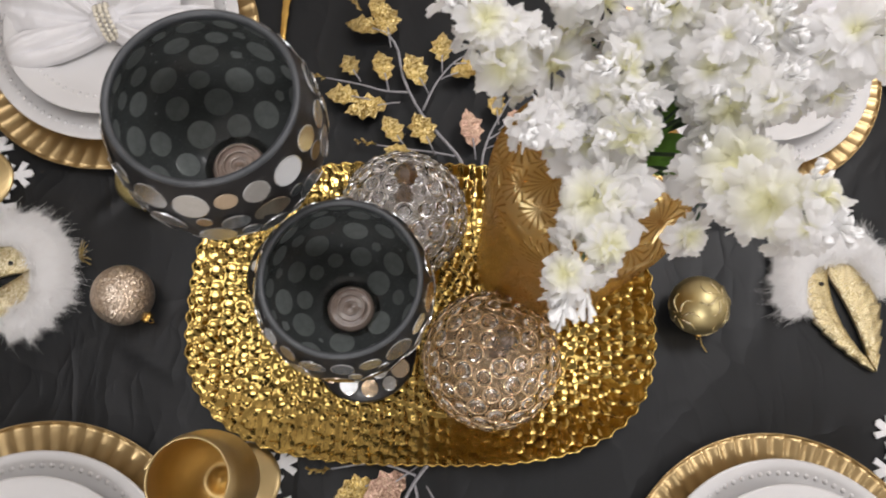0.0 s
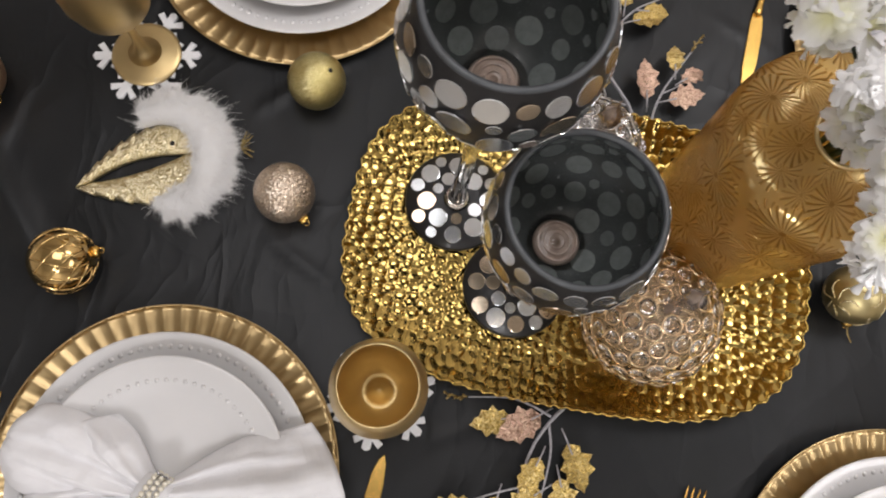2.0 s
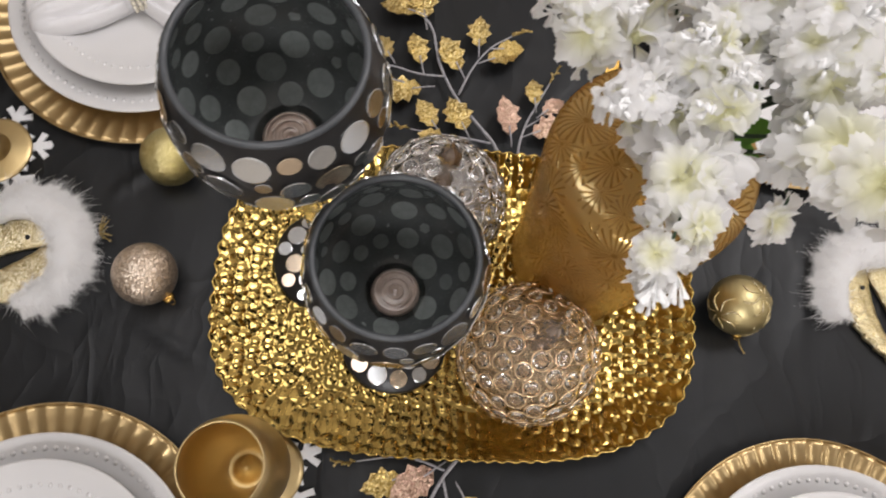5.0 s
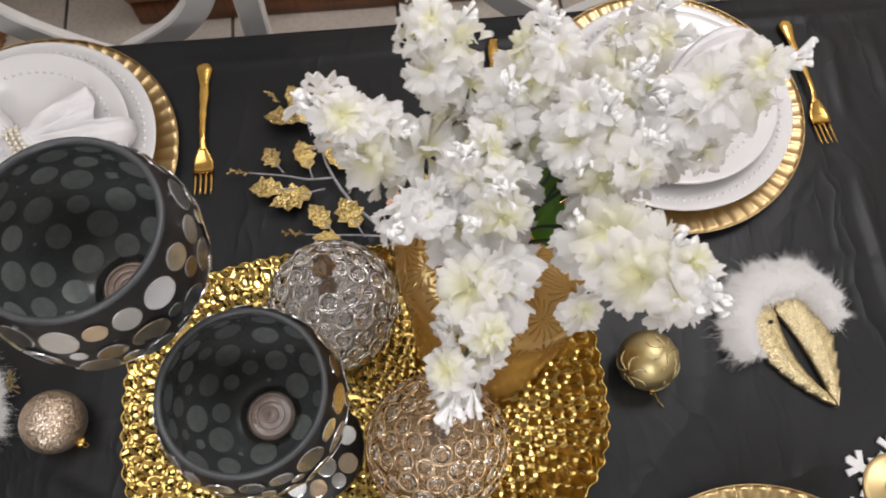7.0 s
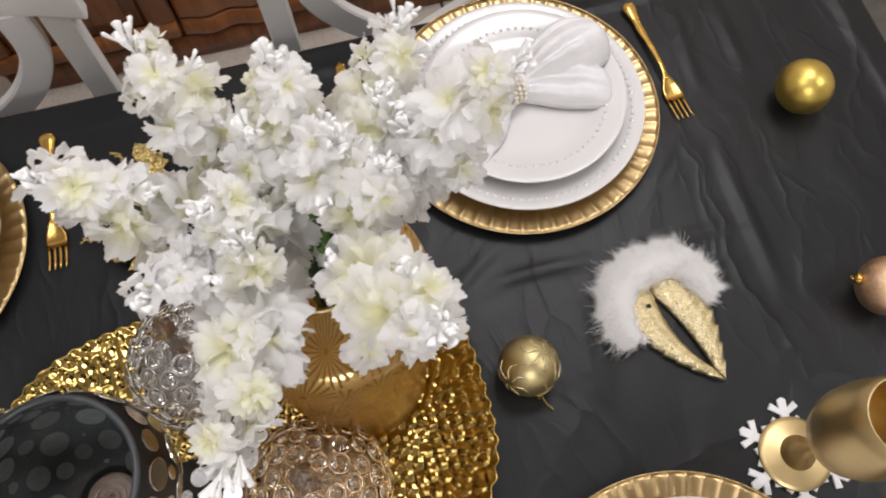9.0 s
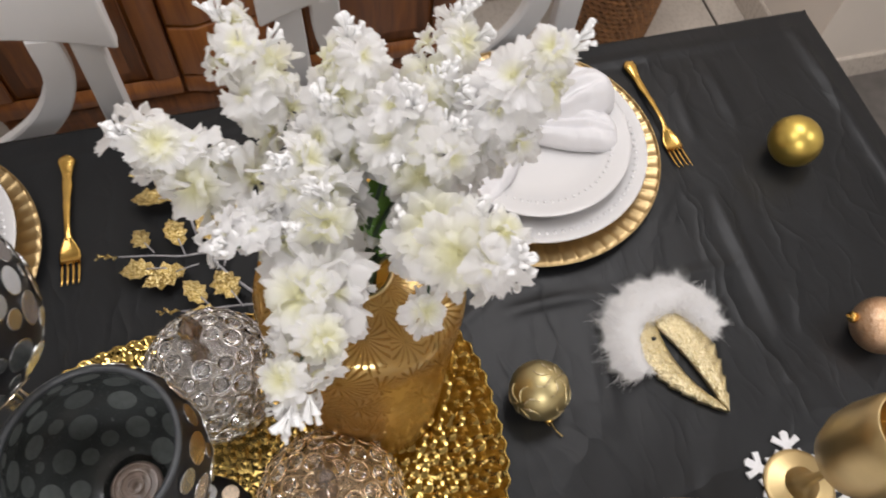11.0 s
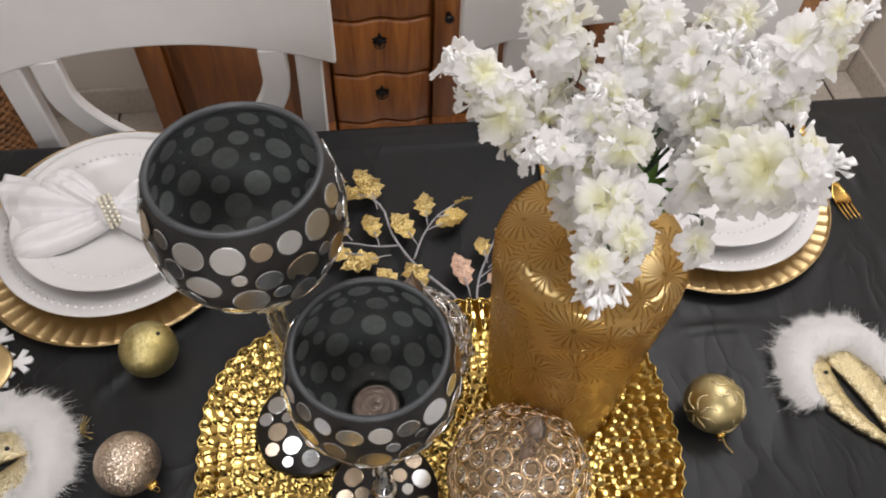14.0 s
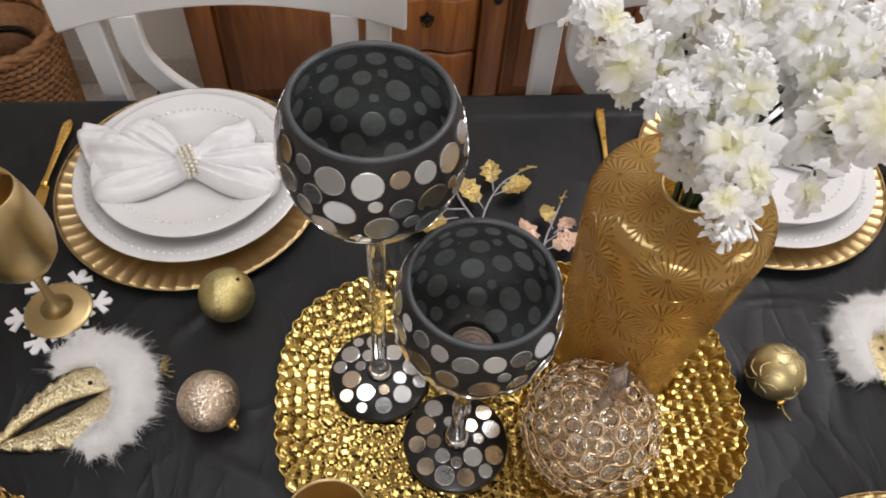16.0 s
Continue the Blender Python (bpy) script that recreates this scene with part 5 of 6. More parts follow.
def leaf_spray(label, stems, leaves, sprigs, seed):
    rng = random.Random(seed)
    t = thing("leaf_spray", label, "leaf spray", None, "glitter leaf sprays")
    for pts, r in stems:
        path = glide([(x, y, Z + z) for x, y, z in pts], 14)
        part("twig", mesh_of(*tube(path, [r * (1 - 0.4 * i / 13) for i in range(14)], 6)), STEM_GREY, t)
    for x, y, z, turn, size, pink in leaves:
        mt = PINK_GLITTER if pink else GOLD_GLITTER
        c = Matrix.Translation((x, y, Z + z)) @ Matrix.Rotation(radians(turn), 4, "Z") @ Matrix.Rotation(rng.uniform(-0.2, 0.25), 4, "X") @ Matrix.Rotation(rng.uniform(-0.25, 0.25), 4, "Y")
        part("leaf", HOLLY[(mt.name, rng.randrange(3))], None, t, m=c @ Matrix.Translation((0, -0.017 * size, 0)) @ Matrix.Scale(size, 4))
        tw = [c @ Vector((0, -0.030 * size, -0.003)), c @ Vector((0, -0.022 * size, -0.001)), c @ Vector((0, -0.008 * size, 0))]
        part("leaf_stalk", mesh_of(*tube(tw, 0.0009, 5)), STEM_GREY, t)
    for x, y, z, turn in sprigs:
        shapes = []
        for k in range(8):
            a = radians(turn) + rng.uniform(-0.9, 0.9)
            s = 0.003 + 0.0028 * k
            p = Vector((x + math.cos(radians(turn)) * s, y + math.sin(radians(turn)) * s, Z + z))
            d = Vector((math.cos(a), math.sin(a), rng.uniform(-0.1, 0.5))) * 0.006
            shapes.append(tube([p, p + d * 0.6, p + d * 0.9, p + d], [0.0006, 0.0011, 0.0016, 0.0005], 5))
        part("berry_sprig", mesh_of(*merged(*shapes)), GOLD_GLITTER, t, "gold glitter tip with tiny buds")


leaf_spray("gold glitter leaf spray with frosted grey twigs tucked under the tray",
           [([(0.045, 0.150, 0.006), (0.041, 0.179, 0.012), (-0.003, 0.231, 0.014), (-0.027, 0.278, 0.014), (-0.037, 0.321, 0.016), (-0.056, 0.345, 0.016)], 0.0022),
            ([(-0.022, 0.262, 0.014), (-0.050, 0.262, 0.016), (-0.077, 0.269, 0.016), (-0.118, 0.277, 0.015)], 0.0014),
            ([(-0.004, 0.240, 0.014), (0.010, 0.272, 0.017), (0.030, 0.300, 0.018), (0.055, 0.318, 0.018)], 0.0014),
            ([(0.034, 0.184, 0.012), (0.008, 0.187, 0.014), (-0.021, 0.190, 0.014), (-0.056, 0.194, 0.014)], 0.0013)],
           [(-0.075, 0.345, 0.020, 70, 1.1, 0), (-0.050, 0.352, 0.021, 10, 1.2, 0), (-0.060, 0.371, 0.019, 25, 0.9, 0), (-0.090, 0.292, 0.018, 30, 0.8, 0), (-0.052, 0.292, 0.018, 15, 1.0, 0), (-0.013, 0.287, 0.020, 30, 1.1, 0),
            (0.017, 0.318, 0.019, 0, 0.95, 0), (0.043, 0.290, 0.019, -65, 1.0, 0), (0.052, 0.302, 0.017, -80, 0.8, 0), (-0.095, 0.254, 0.018, 80, 1.0, 0), (-0.066, 0.240, 0.018, 105, 1.2, 0), (-0.037, 0.211, 0.018, 35, 0.9, 0),
            (-0.003, 0.212, 0.019, 25, 1.1, 0), (-0.028, 0.184, 0.016, 80, 0.8, 0)],
           [(-0.116, 0.277, 0.015, 170), (0.052, 0.316, 0.018, 25), (-0.054, 0.194, 0.014, 170), (-0.078, 0.366, 0.017, 130)], 1)
leaf_spray("gold and pink glitter leaf spray with frosted twigs behind the tray",
           [([(0.068, 0.152, 0.008), (0.065, 0.178, 0.014), (0.072, 0.206, 0.017), (0.083, 0.229, 0.018), (0.099, 0.260, 0.018)], 0.0016),
            ([(0.072, 0.204, 0.017), (0.084, 0.212, 0.018), (0.096, 0.222, 0.018)], 0.0010)],
           [(0.052, 0.212, 0.022, 12, 1.1, 1), (0.102, 0.230, 0.020, -50, 0.8, 1), (0.096, 0.203, 0.020, -70, 1.0, 1), (0.081, 0.246, 0.021, 5, 0.8, 0)],
           [(0.098, 0.258, 0.018, 65)], 2)
leaf_spray("gold and pink glitter leaf spray with frosted twigs before the tray",
           [([(0.022, -0.135, 0.006), (0.013, -0.153, 0.013), (-0.004, -0.176, 0.015), (-0.019, -0.210, 0.014), (-0.026, -0.274, 0.012), (-0.030, -0.300, 0.011)], 0.0022),
            ([(-0.002, -0.168, 0.014), (-0.025, -0.160, 0.015), (-0.050, -0.157, 0.015), (-0.088, -0.163, 0.014)], 0.0013),
            ([(-0.003, -0.176, 0.015), (0.002, -0.200, 0.016), (0.001, -0.226, 0.016), (-0.004, -0.268, 0.014)], 0.0015),
            ([(-0.020, -0.240, 0.013), (-0.050, -0.252, 0.014), (-0.078, -0.266, 0.013)], 0.0012)],
           [(-0.060, -0.182, 0.019, 110, 1.0, 0), (-0.030, -0.180, 0.020, 125, 1.25, 1), (0.028, -0.210, 0.019, -150, 1.25, 0), (-0.014, -0.226, 0.018, 160, 1.0, 0), (0.020, -0.242, 0.018, -160, 1.0, 0),
            (-0.015, -0.252, 0.017, 130, 1.0, 0), (-0.047, -0.270, 0.017, 170, 1.0, 0), (-0.086, -0.271, 0.017, 115, 1.1, 0), (0.008, -0.277, 0.017, -130, 0.9, 0)],
           [(-0.086, -0.163, 0.014, 185), (-0.004, -0.266, 0.014, -80)], 3)

# ---- baubles ----
CAP_ME = lathe_mesh([(0.0, 0.0), (0.0062, 0.0), (0.0062, 0.0055), (0.0054, 0.0066), (0.0, 0.0070)], 16)
CAP_ME.materials.append(CUTLERY)
LOOP_ME = mesh_of(*tube([(0.0028 * math.cos(a), 0, 0.0086 + 0.0028 * math.sin(a)) for a in np.linspace(-0.8, 3.94, 12)], 0.0005, 5))
LOOP_ME.materials.append(CUTLERY)
PLUG_ME = lathe_mesh([(0.0, 0.0012), (0.0022, 0.0010), (0.0026, -0.0006), (0, -0.0006)], 12)
PLUG_ME.materials.append(HOLE)


def bauble(x, y, r, material, label, cap=None, plug=None, relief=None, thread=None, lattice=None):
    b = thing("bauble", label, "bauble", pose(x, y, Z + r + 0.0008), "christmas baubles")
    part("ball", ball_mesh(r, 40, 26), material, b)
    if cap:
        d = Vector(cap).normalized()
        m = Matrix.Translation(d * (r - 0.0012)) @ turn_to(d, 0.6)
        part("cap", CAP_ME, None, b, "small gold hanging cap", m)
        part("hanging_loop", LOOP_ME, None, b, "thin wire loop", m)
    if plug:
        d = Vector(plug).normalized()
        part("plug", PLUG_ME, None, b, "small dark hole", Matrix.Translation(d * (r - 0.0003)) @ turn_to(d))
    if relief:
        for axis in relief:
            d = Vector(axis).normalized()
            u = d.orthogonal().normalized()
            v = d.cross(u)
            for k in range(7):
                a = 2 * math.pi * k / 7
                pts = []
                for i in range(9):
                    s = i / 8
                    w = a + 0.35 * math.sin(s * math.pi)
                    e = 0.12 + 0.62 * s
                    pts.append((d * math.cos(e) + (u * math.cos(w) + v * math.sin(w)) * math.sin(e)) * (r + 0.0001))
                part("swirl", mesh_of(*tube(pts, [0.0006 + 0.0007 * math.sin(math.pi * i / 8) for i in range(9)], 5)), WING_GLITTER, b, "raised pale glitter swirl")
    if lattice:
        d = Vector(lattice).normalized()
        u = d.orthogonal().normalized()
        v = d.cross(u)
        for sign in (1, -1):
            for k in range(12):
                pts = []
                for i in range(15):
                    e = 0.45 + 1.75 * i / 14
                    w = 2 * math.pi * k / 12 + sign * 0.62 * e
                    pts.append((d * math.cos(e) + (u * math.cos(w) + v * math.sin(w)) * math.sin(e)) * (r - 0.0002))
                part("lattice_rib", mesh_of(*tube(pts, 0.0013, 6)), material, b, "raised gold lattice line")
    if thread:
        pts = [Vector(p) for p in thread]
        part("thread", mesh_of(*tube(glide(pts, 10), 0.0008, 5)), GOLD_GLITTER, b, "short gold hanging thread")


bauble(0.296, 0.011, 0.0315, BALL_SATIN, "satin gold bauble with glitter swirls on the black cloth", (0.15, -0.75, -0.62), None, ((0.4, 0.1, 0.9), (-0.8, -0.4, 0.3), (0.6, -0.75, -0.1)), ((0.006, -0.027, -0.020), (0.010, -0.037, -0.027), (0.016, -0.045, -0.030)))
bauble(-0.311, 0.007, 0.0315, ROSE_GLITTER, "coarse rose gold glitter bauble on the black cloth", (0.70, -0.62, -0.42))
bauble(-0.304, 0.135, 0.0310, GREEN_GLITTER, "fine green-gold glitter bauble lying beside a charger", None, (0.52, 0.10, 0.85))
bauble(-0.509, -0.103, 0.0325, BALL_SHINY, "shiny gold bauble with a pressed star pattern on the cloth", (0.86, 0.40, 0.12), None, None, None, (0.86, 0.40, 0.12))
bauble(-0.653, 0.070, 0.0335, PEACH_GLITTER, "peach glitter bauble with a gold cap on the cloth", (0.82, -0.52, -0.10))
bauble(0.712, 0.246, 0.0325, BALL_YELLOW, "plain yellow-gold bauble on the black cloth near the corner", (0.10, 0.90, -0.30))
bauble(0.690, -0.007, 0.0320, PEACH_GLITTER, "pink glitter bauble with a gold cap on the cloth", (-0.85, 0.42, 0.15))

# ---- angel wing ornaments ----


def wing(tip, heading, mirror, seed, label):
    """u runs from the tip to the furred head, v across."""
    rng = random.Random(seed)
    root = thing("wing_ornament", label, "wing ornament", pose(tip[0], tip[1], Z + 0.0015, 0, 0, heading) @ Matrix.Diagonal((1, mirror, 1, 1)), "wing ornaments")

    def lobe(side, name):
        n = 68
        outer, inner = [], []
        for i in range(n + 1):
            s = i / n
            u = 0.135 * s
            vo = 0.050 * math.sin(min(1.0, s * 1.05) * math.pi * 0.62) ** 0.85
            vo *= 1 + 0.15 * ((s * 8.5) % 1.0 - 0.5) * max(0.0, 1 - 0.9 * s)
            slit = 0.0068 * max(0.0, math.sin(math.pi * min(1, max(0, (s - 0.12) / 0.72)))) ** 0.8
            outer.append((u - 0.010 * s * side, side * (vo * (0.85 if side > 0 else 0.95))))
            inner.append((u, side * (slit - 0.0006 + 0.0012) + 0.004 * math.sin(s * math.pi)))
        verts, faces = [], []
        m = 12
        for i in range(n + 1):
            for k in range(m):
                q = k / (m - 1)
                x = outer[i][0] * (1 - q) + inner[i][0] * q
                y = outer[i][1] * (1 - q) + inner[i][1] * q
                feather = 0.0020 * (((i / n) * 8.5 + 1.6 * q) % 1.0) * (1 - 0.5 * q) + 0.0010 * abs(math.sin(q * math.pi * 3))
                verts.append((x, y, 0.0045 + feather + 0.0035 * math.sin(math.pi * q) * min(1, i / 12)))
        w = m
        for i in range(n):
            for k in range(m - 1):
                f = (i * w + k, (i + 1) * w + k, (i + 1) * w + k + 1, i * w + k + 1)
                faces.append(f if side > 0 else f[::-1])
        c = len(verts)
        verts += [(x, y, 0.0) for x, y, z in verts]
        faces += [tuple(q + c for q in f[::-1]) for f in faces]
        rim = [i * w for i in range(n + 1)] + [n * w + k for k in range(1, m)] + [i * w + m - 1 for i in range(n - 1, -1, -1)]
        for a, b in zip(rim, rim[1:]):
            f = (a, b, b + c, a + c)
            faces.append(f[::-1] if side > 0 else f)
        part(name, mesh_of(verts, faces), WING_GLITTER, root, "pale gold glitter feather relief")

    lobe(1, "wing_blade")
    lobe(-1, "wing_blade")
    part("nail_hole", PLUG_ME, None, root, "small dark hole", pose(0.107, 0.016, 0.0095))
    # fur: a padded band round the head, and hairs that grow outwards from it
    band = glide([(0.083, 0.052, 0.007), (0.106, 0.053, 0.010), (0.134, 0.038, 0.011), (0.146, 0.004, 0.012), (0.134, -0.032, 0.011), (0.108, -0.047, 0.010), (0.080, -0.047, 0.007)], 40)
    part("fur_pad", mesh_of(*tube(band, [0.0085 + 0.0112 * math.sin(math.pi * min(1, max(0, (i + 2) / 43))) for i in range(40)], 12, 0.75)), FUR, root, "soft white padding under the fur")
    verts, faces = [], []
    centre = Vector((0.085, 0.002, 0.0))
    for k in range(30000):
        i = rng.randrange(39)
        p = band[i].lerp(band[i + 1], rng.random())
        thick = 0.0085 + 0.0112 * math.sin(math.pi * min(1, max(0, (i + 2) / 43)))
        a = rng.uniform(0, 2 * math.pi)
        out = (p - centre)
        out.z = 0
        out.normalize()
        p = p + out * thick * 0.92 * math.cos(a) + Vector((0, 0, abs(math.sin(a)) * thick * 0.5))
        d = (out * (0.75 + 0.5 * math.cos(a)) + Vector((noise.noise(p * 110), noise.noise(p * 110 + Vector((7, 3, 1))), 0)) * 1.5 + Vector((rng.uniform(-0.3, 0.3), rng.uniform(-0.3, 0.3), rng.uniform(0.05, 0.5)))).normalized()
        l = (0.55 + 0.9 * abs(noise.noise(p * 90))) * rng.uniform(0.010, 0.018) if rng.random() < 0.96 else rng.uniform(0.016, 0.028)
        droop = Vector((rng.uniform(-0.3, 0.3), rng.uniform(-0.3, 0.3), -0.35)) * l
        side = d.cross(Vector((rng.uniform(-1, 1), rng.uniform(-1, 1), 1))).normalized() * rng.uniform(0.00016, 0.00034)
        q1, q2 = p + d * l * 0.55, p + d * l + droop
        q1.z, q2.z = max(q1.z, 0.0006), max(q2.z, 0.0004)
        b = len(verts)
        verts += [p - side, p + side, q1 - side * 0.8, q1 + side * 0.8, q2]
        faces += [(b, b + 1, b + 3, b + 2), (b + 2, b + 3, b + 4)]
    part("fur", mesh_of(verts, faces), FUR, root, "long soft white fur", kind="stuff")
    # tinsel thread at the head
    if seed == 1:
        shapes = []
        for k in range(16):
            p = Vector((0.174, -0.012, 0.012))
            d = Vector((rng.uniform(0.2, 1), rng.uniform(-0.9, 0.9), rng.uniform(0.1, 0.9))).normalized() * rng.uniform(0.010, 0.020)
            shapes.append(tube([p, p + d * 0.6, p + d], 0.0005, 4))
        part("tinsel", mesh_of(*merged(*shapes)), GOLD_GLITTER, root, "short gold tinsel threads")


wing((-0.528, -0.022), 29, 1, 1, "gold glitter angel wing ornament edged with white fur")
wing((0.495, -0.052), 109, 1, 2, "gold glitter angel wing ornament edged with white fur")

# ---- chairs ----


def ribbon(path, half, thick):
    """A flat bar that follows a path in the plane of a chair's back."""
    bm = bmesh.new()
    rows = []
    n = len(path)
    for i, p in enumerate(path):
        d = (path[min(i + 1, n - 1)] - path[max(i - 1, 0)]).normalized()
        side = Vector((-d.z, 0, d.x)).normalized() * half
        deep = d.cross(side).normalized() * thick
        rows.append([bm.verts.new(p + side * a + deep * b) for a, b in ((0.85, -1), (1, -0.7), (1, 0.7), (0.85, 1), (-0.85, 1), (-1, 0.7), (-1, -0.7), (-0.85, -1))])
    for a, b in zip(rows, rows[1:]):
        for k in range(8):
            bm.faces.new((a[k], a[(k + 1) % 8], b[(k + 1) % 8], b[k]))
    bm.faces.new(rows[0])
    bm.faces.new(rows[-1])
    return bm



def chair(cx, group):
    c = thing("dining_chair", "white painted cross-back dining chair pushed in at the table", "chair", pose(cx, 0.0, 0.0), group)
    yb = 0.560
    # crest rail: curved in plan, arched below
    verts, faces = [], []
    n = 24
    for i in range(n + 1):
        s = -1 + 2 * i / n
        x = 0.236 * s
        y = yb + 0.030 * (1 - s * s) - 0.018
        lo = 0.824 + 0.022 * (1 - s * s)
        hi_ = 0.950 + 0.012 * (1 - s * s)
        for yy, zz in ((y - 0.012, lo), (y - 0.012, hi_), (y + 0.012, hi_), (y + 0.012, lo)):
            verts.append((x, yy, zz))
    for i in range(n):
        for k in range(4):
            l = (k + 1) % 4
            faces.append((i * 4 + k, i * 4 + l, (i + 1) * 4 + l, (i + 1) * 4 + k))
    faces += [(3, 2, 1, 0), tuple(n * 4 + k for k in range(4))]
    rail = part("crest_rail", mesh_of(verts, faces, smooth=False), WHITE_PAINT, c)
    bev = rail.modifiers.new("soft_edges", "BEVEL")
    bev.width, bev.segments, bev.limit_method = 0.004, 2, "ANGLE"
    for sx in (-1, 1):
        part("back_post", ribbon(glide([(sx * 0.190, yb + 0.05, 0.0), (sx * 0.190, yb - 0.002, 0.45), (sx * 0.195, yb - 0.004, 0.70), (sx * 0.198, yb - 0.004, 0.834)], 16), 0.018, 0.013), WHITE_PAINT, c, smooth=False)
        part("leg", box_bm(0.036, 0.036, 0.44, 0.004, (sx * 0.19, 0.16, 0.22)), WHITE_PAINT, c)
        arc = glide([(sx * 0.150, yb - 0.004, 0.838), (sx * 0.144, yb - 0.004, 0.76), (sx * 0.095, yb - 0.002, 0.685), (0.0, yb + sx * 0.006, 0.615), (-sx * 0.11, yb, 0.55), (-sx * 0.175, yb - 0.004, 0.475)], 26)
        part("cross_slat", ribbon(arc, 0.019, 0.009), WHITE_PAINT, c, smooth=False)
    part("seat", box_bm(0.43, 0.42, 0.035, 0.012, (0, 0.335, 0.455)), WHITE_PAINT, c)
    part("apron", box_bm(0.38, 0.02, 0.05, 0.003, (0, 0.15, 0.413)), WHITE_PAINT, c)


for cx in (-0.320, 0.322):
    chair(cx, "white dining chairs")

# ---- sideboard ----


def sideboard():
    s = thing("sideboard", "dark cherry wood sideboard with panelled doors and wavy drawers", "sideboard")
    x0, x1, y0, y1, h = -0.548, 0.540, 1.112, 1.318, 0.90
    cx = (x0 + x1) / 2
    part("body", box_bm(x1 - x0, y1 - y0, h - 0.06, 0.004, (cx, (y0 + y1) / 2 + 0.01, (h + 0.04) / 2)), WOOD_DARK, s)
    part("top", box_bm(x1 - x0 + 0.05, y1 - y0 + 0.03, 0.03, 0.008, (cx, (y0 + y1) / 2 - 0.005, h)), WOOD, s)
    part("plinth", box_bm(x1 - x0 - 0.02, 0.03, 0.07, 0.004, (cx, y0 + 0.01, 0.037)), WOOD_DARK, s)
    for dx0, dx1 in ((x0 + 0.012, -0.125), (0.118, x1 - 0.012)):
        mx, w = (dx0 + dx1) / 2, dx1 - dx0
        door = part("door", box_bm(w, 0.022, 0.74, 0.004, (mx, y0 - 0.004, 0.475)), WOOD, s)
        fr = 0.055
        for bx, bz, bw, bh in ((mx, 0.475 + 0.37 - fr / 2, w, fr), (mx, 0.475 - 0.37 + fr / 2, w, fr), (dx0 + fr / 2, 0.475, fr, 0.74 - 2 * fr), (dx1 - fr / 2, 0.475, fr, 0.74 - 2 * fr)):
            part("frame_rail", box_bm(bw, 0.012, bh, 0.004, (bx, y0 - 0.020, bz)), WOOD, door)
        for inset, dep in ((fr + 0.008, 0.006), (fr + 0.035, 0.011)):
            part("raised_panel", box_bm(w - 2 * inset, dep, 0.74 - 2 * inset, 0.005, (mx, y0 - 0.0155 - dep / 2 + 0.001, 0.475)), WOOD_DARK if dep < 0.01 else WOOD, door)
        kx = dx1 - 0.028 if dx0 < 0 else dx0 + 0.028
        knob = lathe([(0, 0.0), (0.006, 0.0), (0.005, 0.012), (0.011, 0.018), (0.010, 0.024), (0, 0.027)], 14)
        part("knob", mesh_of(*knob), IRON, door, "small dark metal knob", pose(kx, y0 - 0.025, 0.47, 90, 0, 0))
    # drawers with a bowed, wavy front
    for z0, z1 in ((0.085, 0.138), (0.144, 0.293), (0.299, 0.448), (0.454, 0.640), (0.646, 0.845)):
        verts, faces = [], []
        n = 30
        wx0, wx1 = -0.118, 0.110
        for i in range(n + 1):
            q = i / n
            x = wx0 + (wx1 - wx0) * q
            bow = 0.012 * (0.5 - 0.5 * math.cos(4 * math.pi * q)) * (0.65 + 0.35 * math.sin(math.pi * q))
            for yy, zz in ((y0 - 0.008 - bow + 0.004, z0 + 0.001), (y0 - 0.008 - bow, z0 + 0.007), (y0 - 0.008 - bow, z1 - 0.007), (y0 - 0.008 - bow + 0.004, z1 - 0.001), (y0 + 0.02, z1 - 0.001), (y0 + 0.02, z0 + 0.001)):
                verts.append((x, yy, zz))
        for i in range(n):
            for k in range(6):
                l = (k + 1) % 6
                faces.append((i * 6 + k, (i + 1) * 6 + k, (i + 1) * 6 + l, i * 6 + l))
        faces += [tuple(range(6)), tuple(n * 6 + k for k in range(6))[::-1]]
        bm = bmesh.new()
        bm.from_mesh(mesh_of(verts, faces))
        dr = part("drawer", bm, WOOD, s, smooth=False)
        if z1 - z0 > 0.1:
            zc = z1 - 0.053
            plate = slab([(0, 0.021), (0.006, 0.009), (0.018, 0.006), (0.013, 0), (0.018, -0.006), (0.006, -0.009), (0, -0.021), (-0.006, -0.009), (-0.018, -0.006), (-0.013, 0), (-0.018, 0.006), (-0.006, 0.009)], 0, 0.003)
            part("pull_plate", plate, IRON, dr, "dark pierced metal drawer pull", pose(-0.006, y0 - 0.0085, zc, 90, 0, 0), smooth=False)
            part("pull_ring", mesh_of(*tube([(0.012 * math.cos(a), 0, 0.012 * math.sin(a) - 0.008) for a in np.linspace(0, 2 * math.pi, 15)], 0.0017, 5)), IRON, dr, "", pose(-0.006, y0 - 0.0150, zc))


sideboard()

# ---- baskets ----


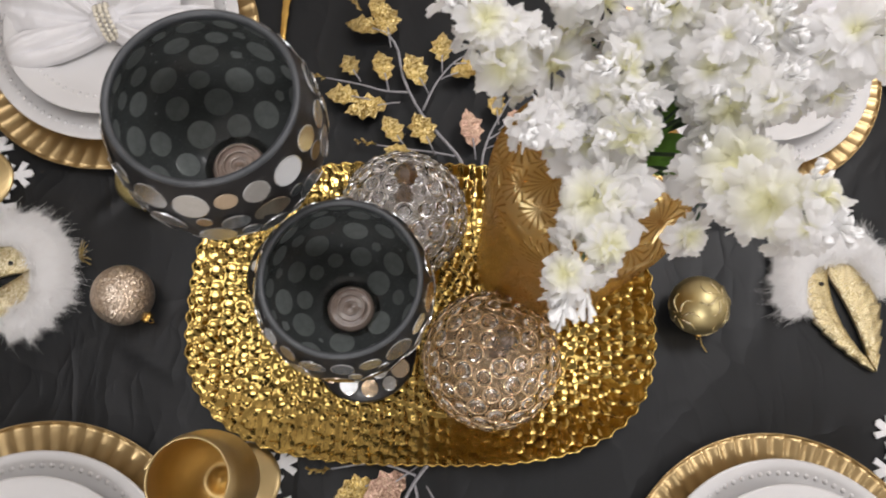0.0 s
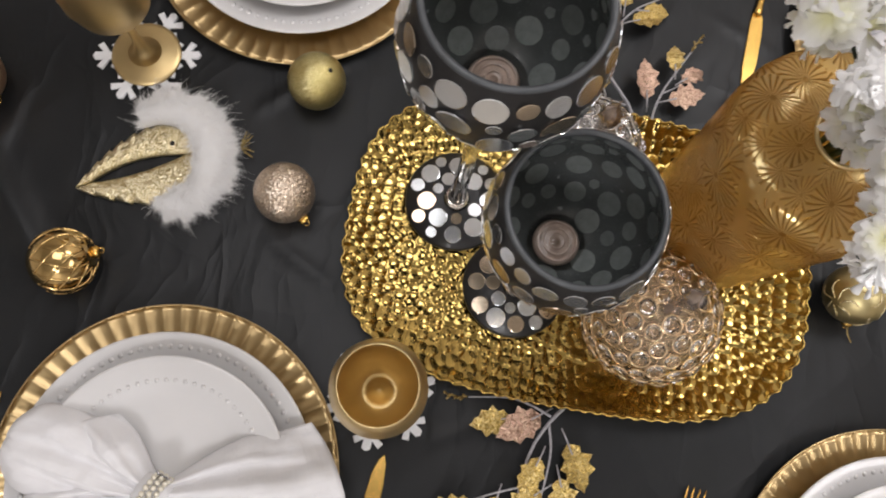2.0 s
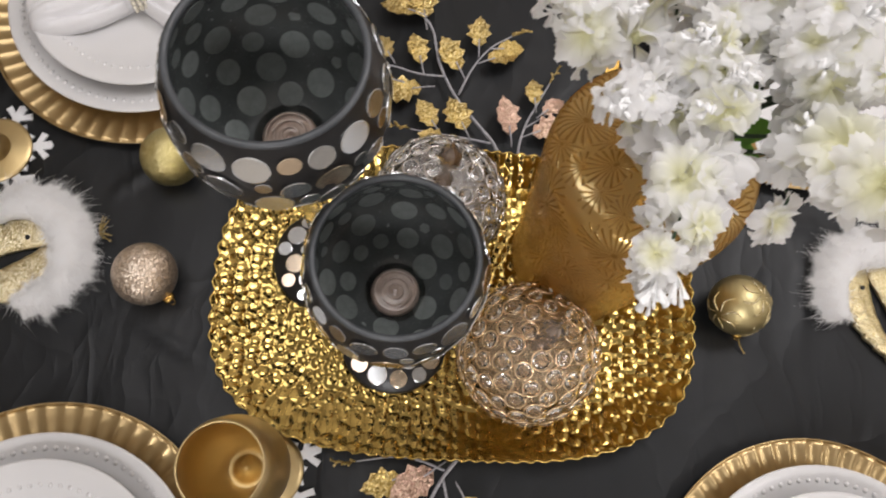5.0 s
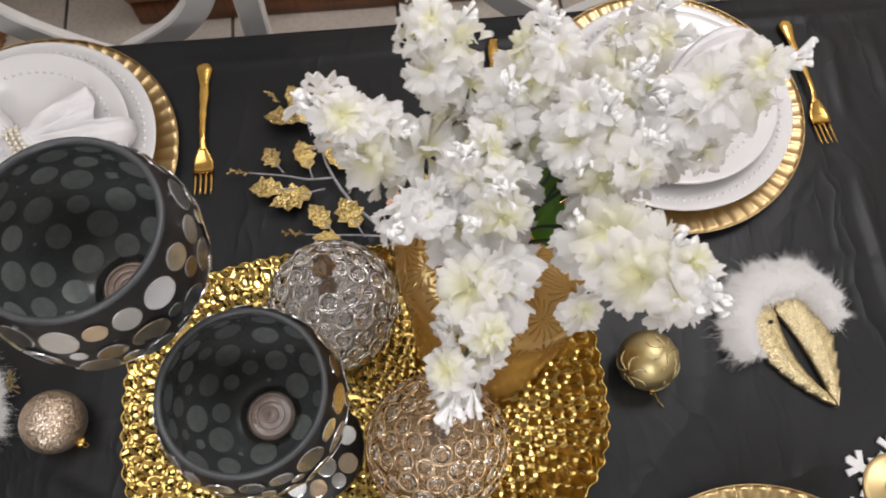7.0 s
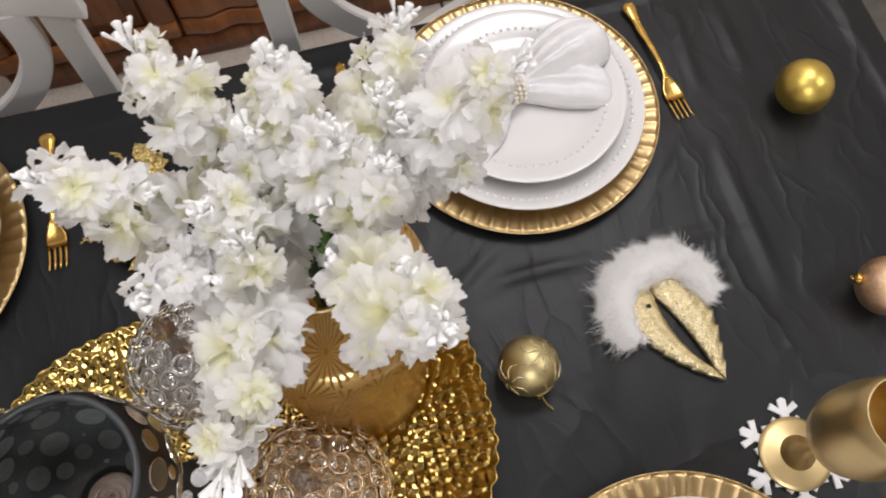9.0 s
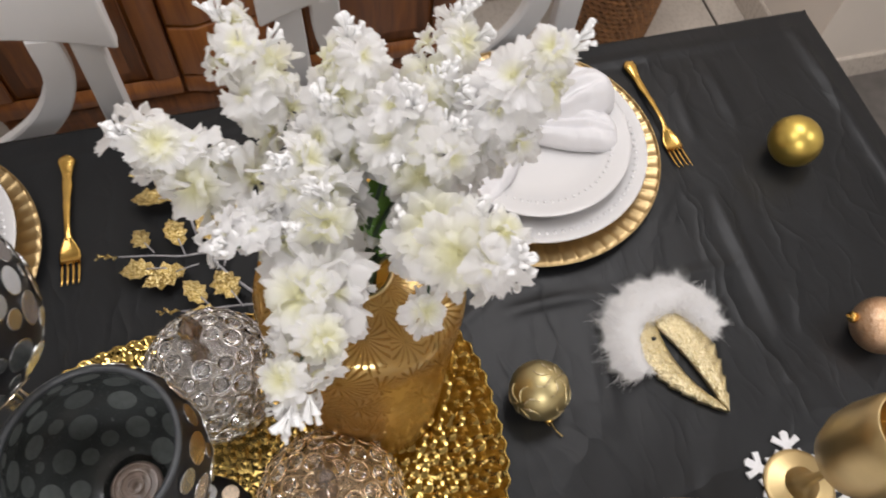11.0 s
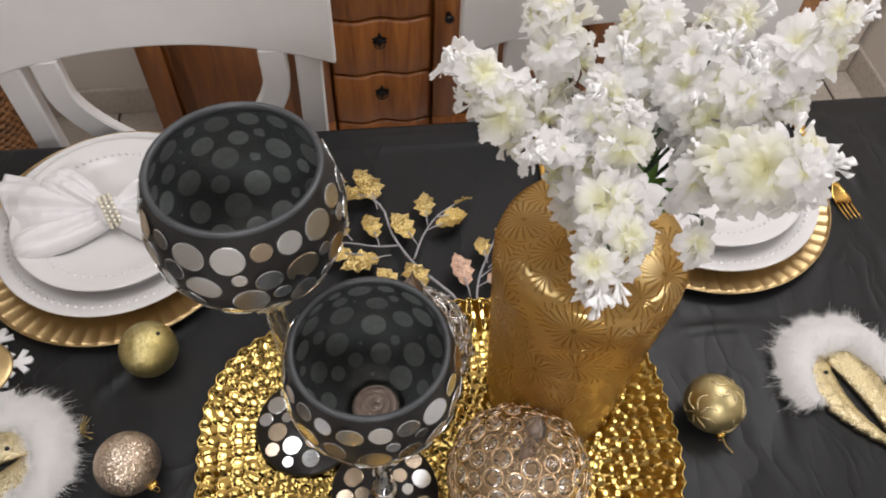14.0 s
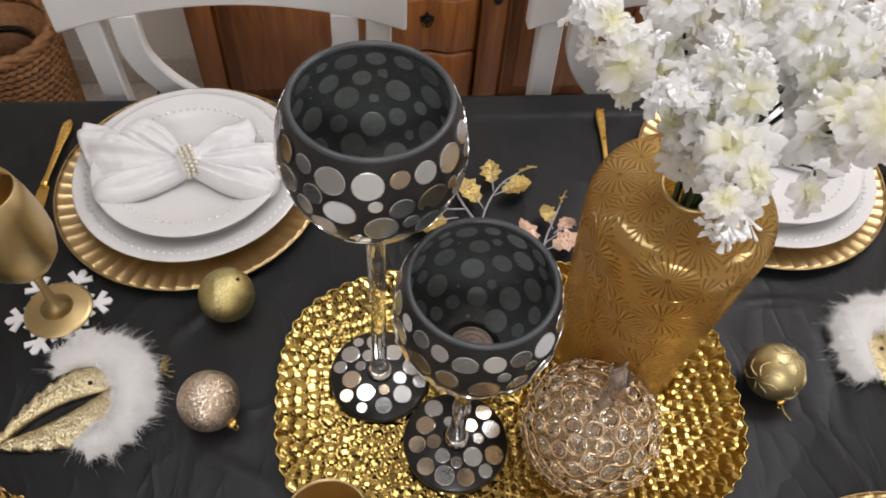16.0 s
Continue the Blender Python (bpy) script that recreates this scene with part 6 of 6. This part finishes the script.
def basket(x, y, r0, r1, h, label, seed):
    rng = random.Random(seed)
    b = thing("wicker_basket", label, "basket", pose(x, y, 0.0))
    prof = [(0, 0.004), (r0 * 0.96, 0.004), (r1 * 0.95, h - 0.01), (r1 * 0.91, h - 0.01), (r0 * 0.92, 0.02), (0, 0.02)]
    part("lining", lathe_mesh(prof, 40), WICKER, b)
    rows = int(h / 0.016)
    stakes = 44
    for k in range(rows):
        z = 0.010 + k * h / rows
        r = r0 + (r1 - r0) * z / h
        pts = []
        for i in range(stakes * 2 + 1):
            a = 2 * math.pi * i / (stakes * 2)
            q = r + (0.0045 if (i + k) % 2 else -0.0025)
            pts.append((q * math.cos(a), q * math.sin(a), z + rng.uniform(-0.0012, 0.0012)))
        part("woven_strand", mesh_of(*tube(pts, 0.0080, 5)), WICKER, b)
    for k in range(2):
        pts = [((r1 + 0.004 * math.sin(9 * a + k * 3)) * math.cos(a), (r1 + 0.004 * math.sin(9 * a + k * 3)) * math.sin(a), h + 0.006 + 0.006 * math.cos(9 * a + k * 3)) for a in np.linspace(0, 2 * math.pi, 73)]
        part("rim_braid", mesh_of(*tube(pts, 0.009, 6)), WICKER, b)


basket(-0.968, 1.11, 0.105, 0.124, 0.36, "brown woven wicker basket on the tiled floor holding a jar", 5)
basket(0.965, 1.16, 0.105, 0.135, 0.38, "brown woven wicker basket on the tiled floor beyond the chairs", 6)


def jar_with_plant(x, y):
    j = thing("glass_jar", "clear glass jar with green leaves standing in the wicker basket", "jar", pose(x, y, 0.0205))
    part("jar", lathe_mesh([(0, 0.0), (0.074, 0.0), (0.082, 0.010), (0.086, 0.25), (0.074, 0.275), (0.077, 0.295), (0.072, 0.295), (0.069, 0.275), (0.081, 0.247), (0.077, 0.014), (0, 0.008)], 32), CLEAR, j)
    for k in range(18):
        a = k * 2.4
        part("leaf", LEAF_ME, GREEN_LEAF, j, "", Matrix.Translation((0.012 * math.cos(a), 0.012 * math.sin(a), 0.20 + 0.006 * (k % 6))) @ Matrix.Rotation(a, 4, "Z") @ Matrix.Rotation(0.25 + 0.08 * (k % 5), 4, "X"))
    part("stem", mesh_of(*tube([(0, 0, 0.012), (0.005, 0.003, 0.12), (0, 0, 0.235)], 0.003, 6)), GREEN_STEM, j)


jar_with_plant(-0.968, 1.11)

# ---- rug ----
rug = part("rug", box_bm(1.32, 2.6, 0.008, 0.003, (2.06, -0.268, 0.006)), RUG)
tagged(rug, "flat grey woven rug on the tiled floor", "rug")

# ---- floor tiles ----
TILE = 0.405
TILE_ME = as_mesh(box_bm(TILE - 0.008, TILE - 0.008, 0.008, 0.0015, (0, 0, -0.0045), 1), False)
TILE_ME.materials.append(FLOORTILE)
for i in range(-5, 9):
    for j in range(-10, 5):
        tx, ty = -0.722 + TILE * (i + 0.5), 1.348 + TILE * (j - 0.5)
        if X0 + 0.2 < tx < X1 - 0.2 and Y0 + 0.2 < ty < (Y1 + 0.19 if tx < XS - 0.1 else Y2 - 0.2) and not (tx > XC + 0.2 and ty > YC + 0.2):
            part("tile", TILE_ME, None, floor, m=pose(tx, ty, 0.0))
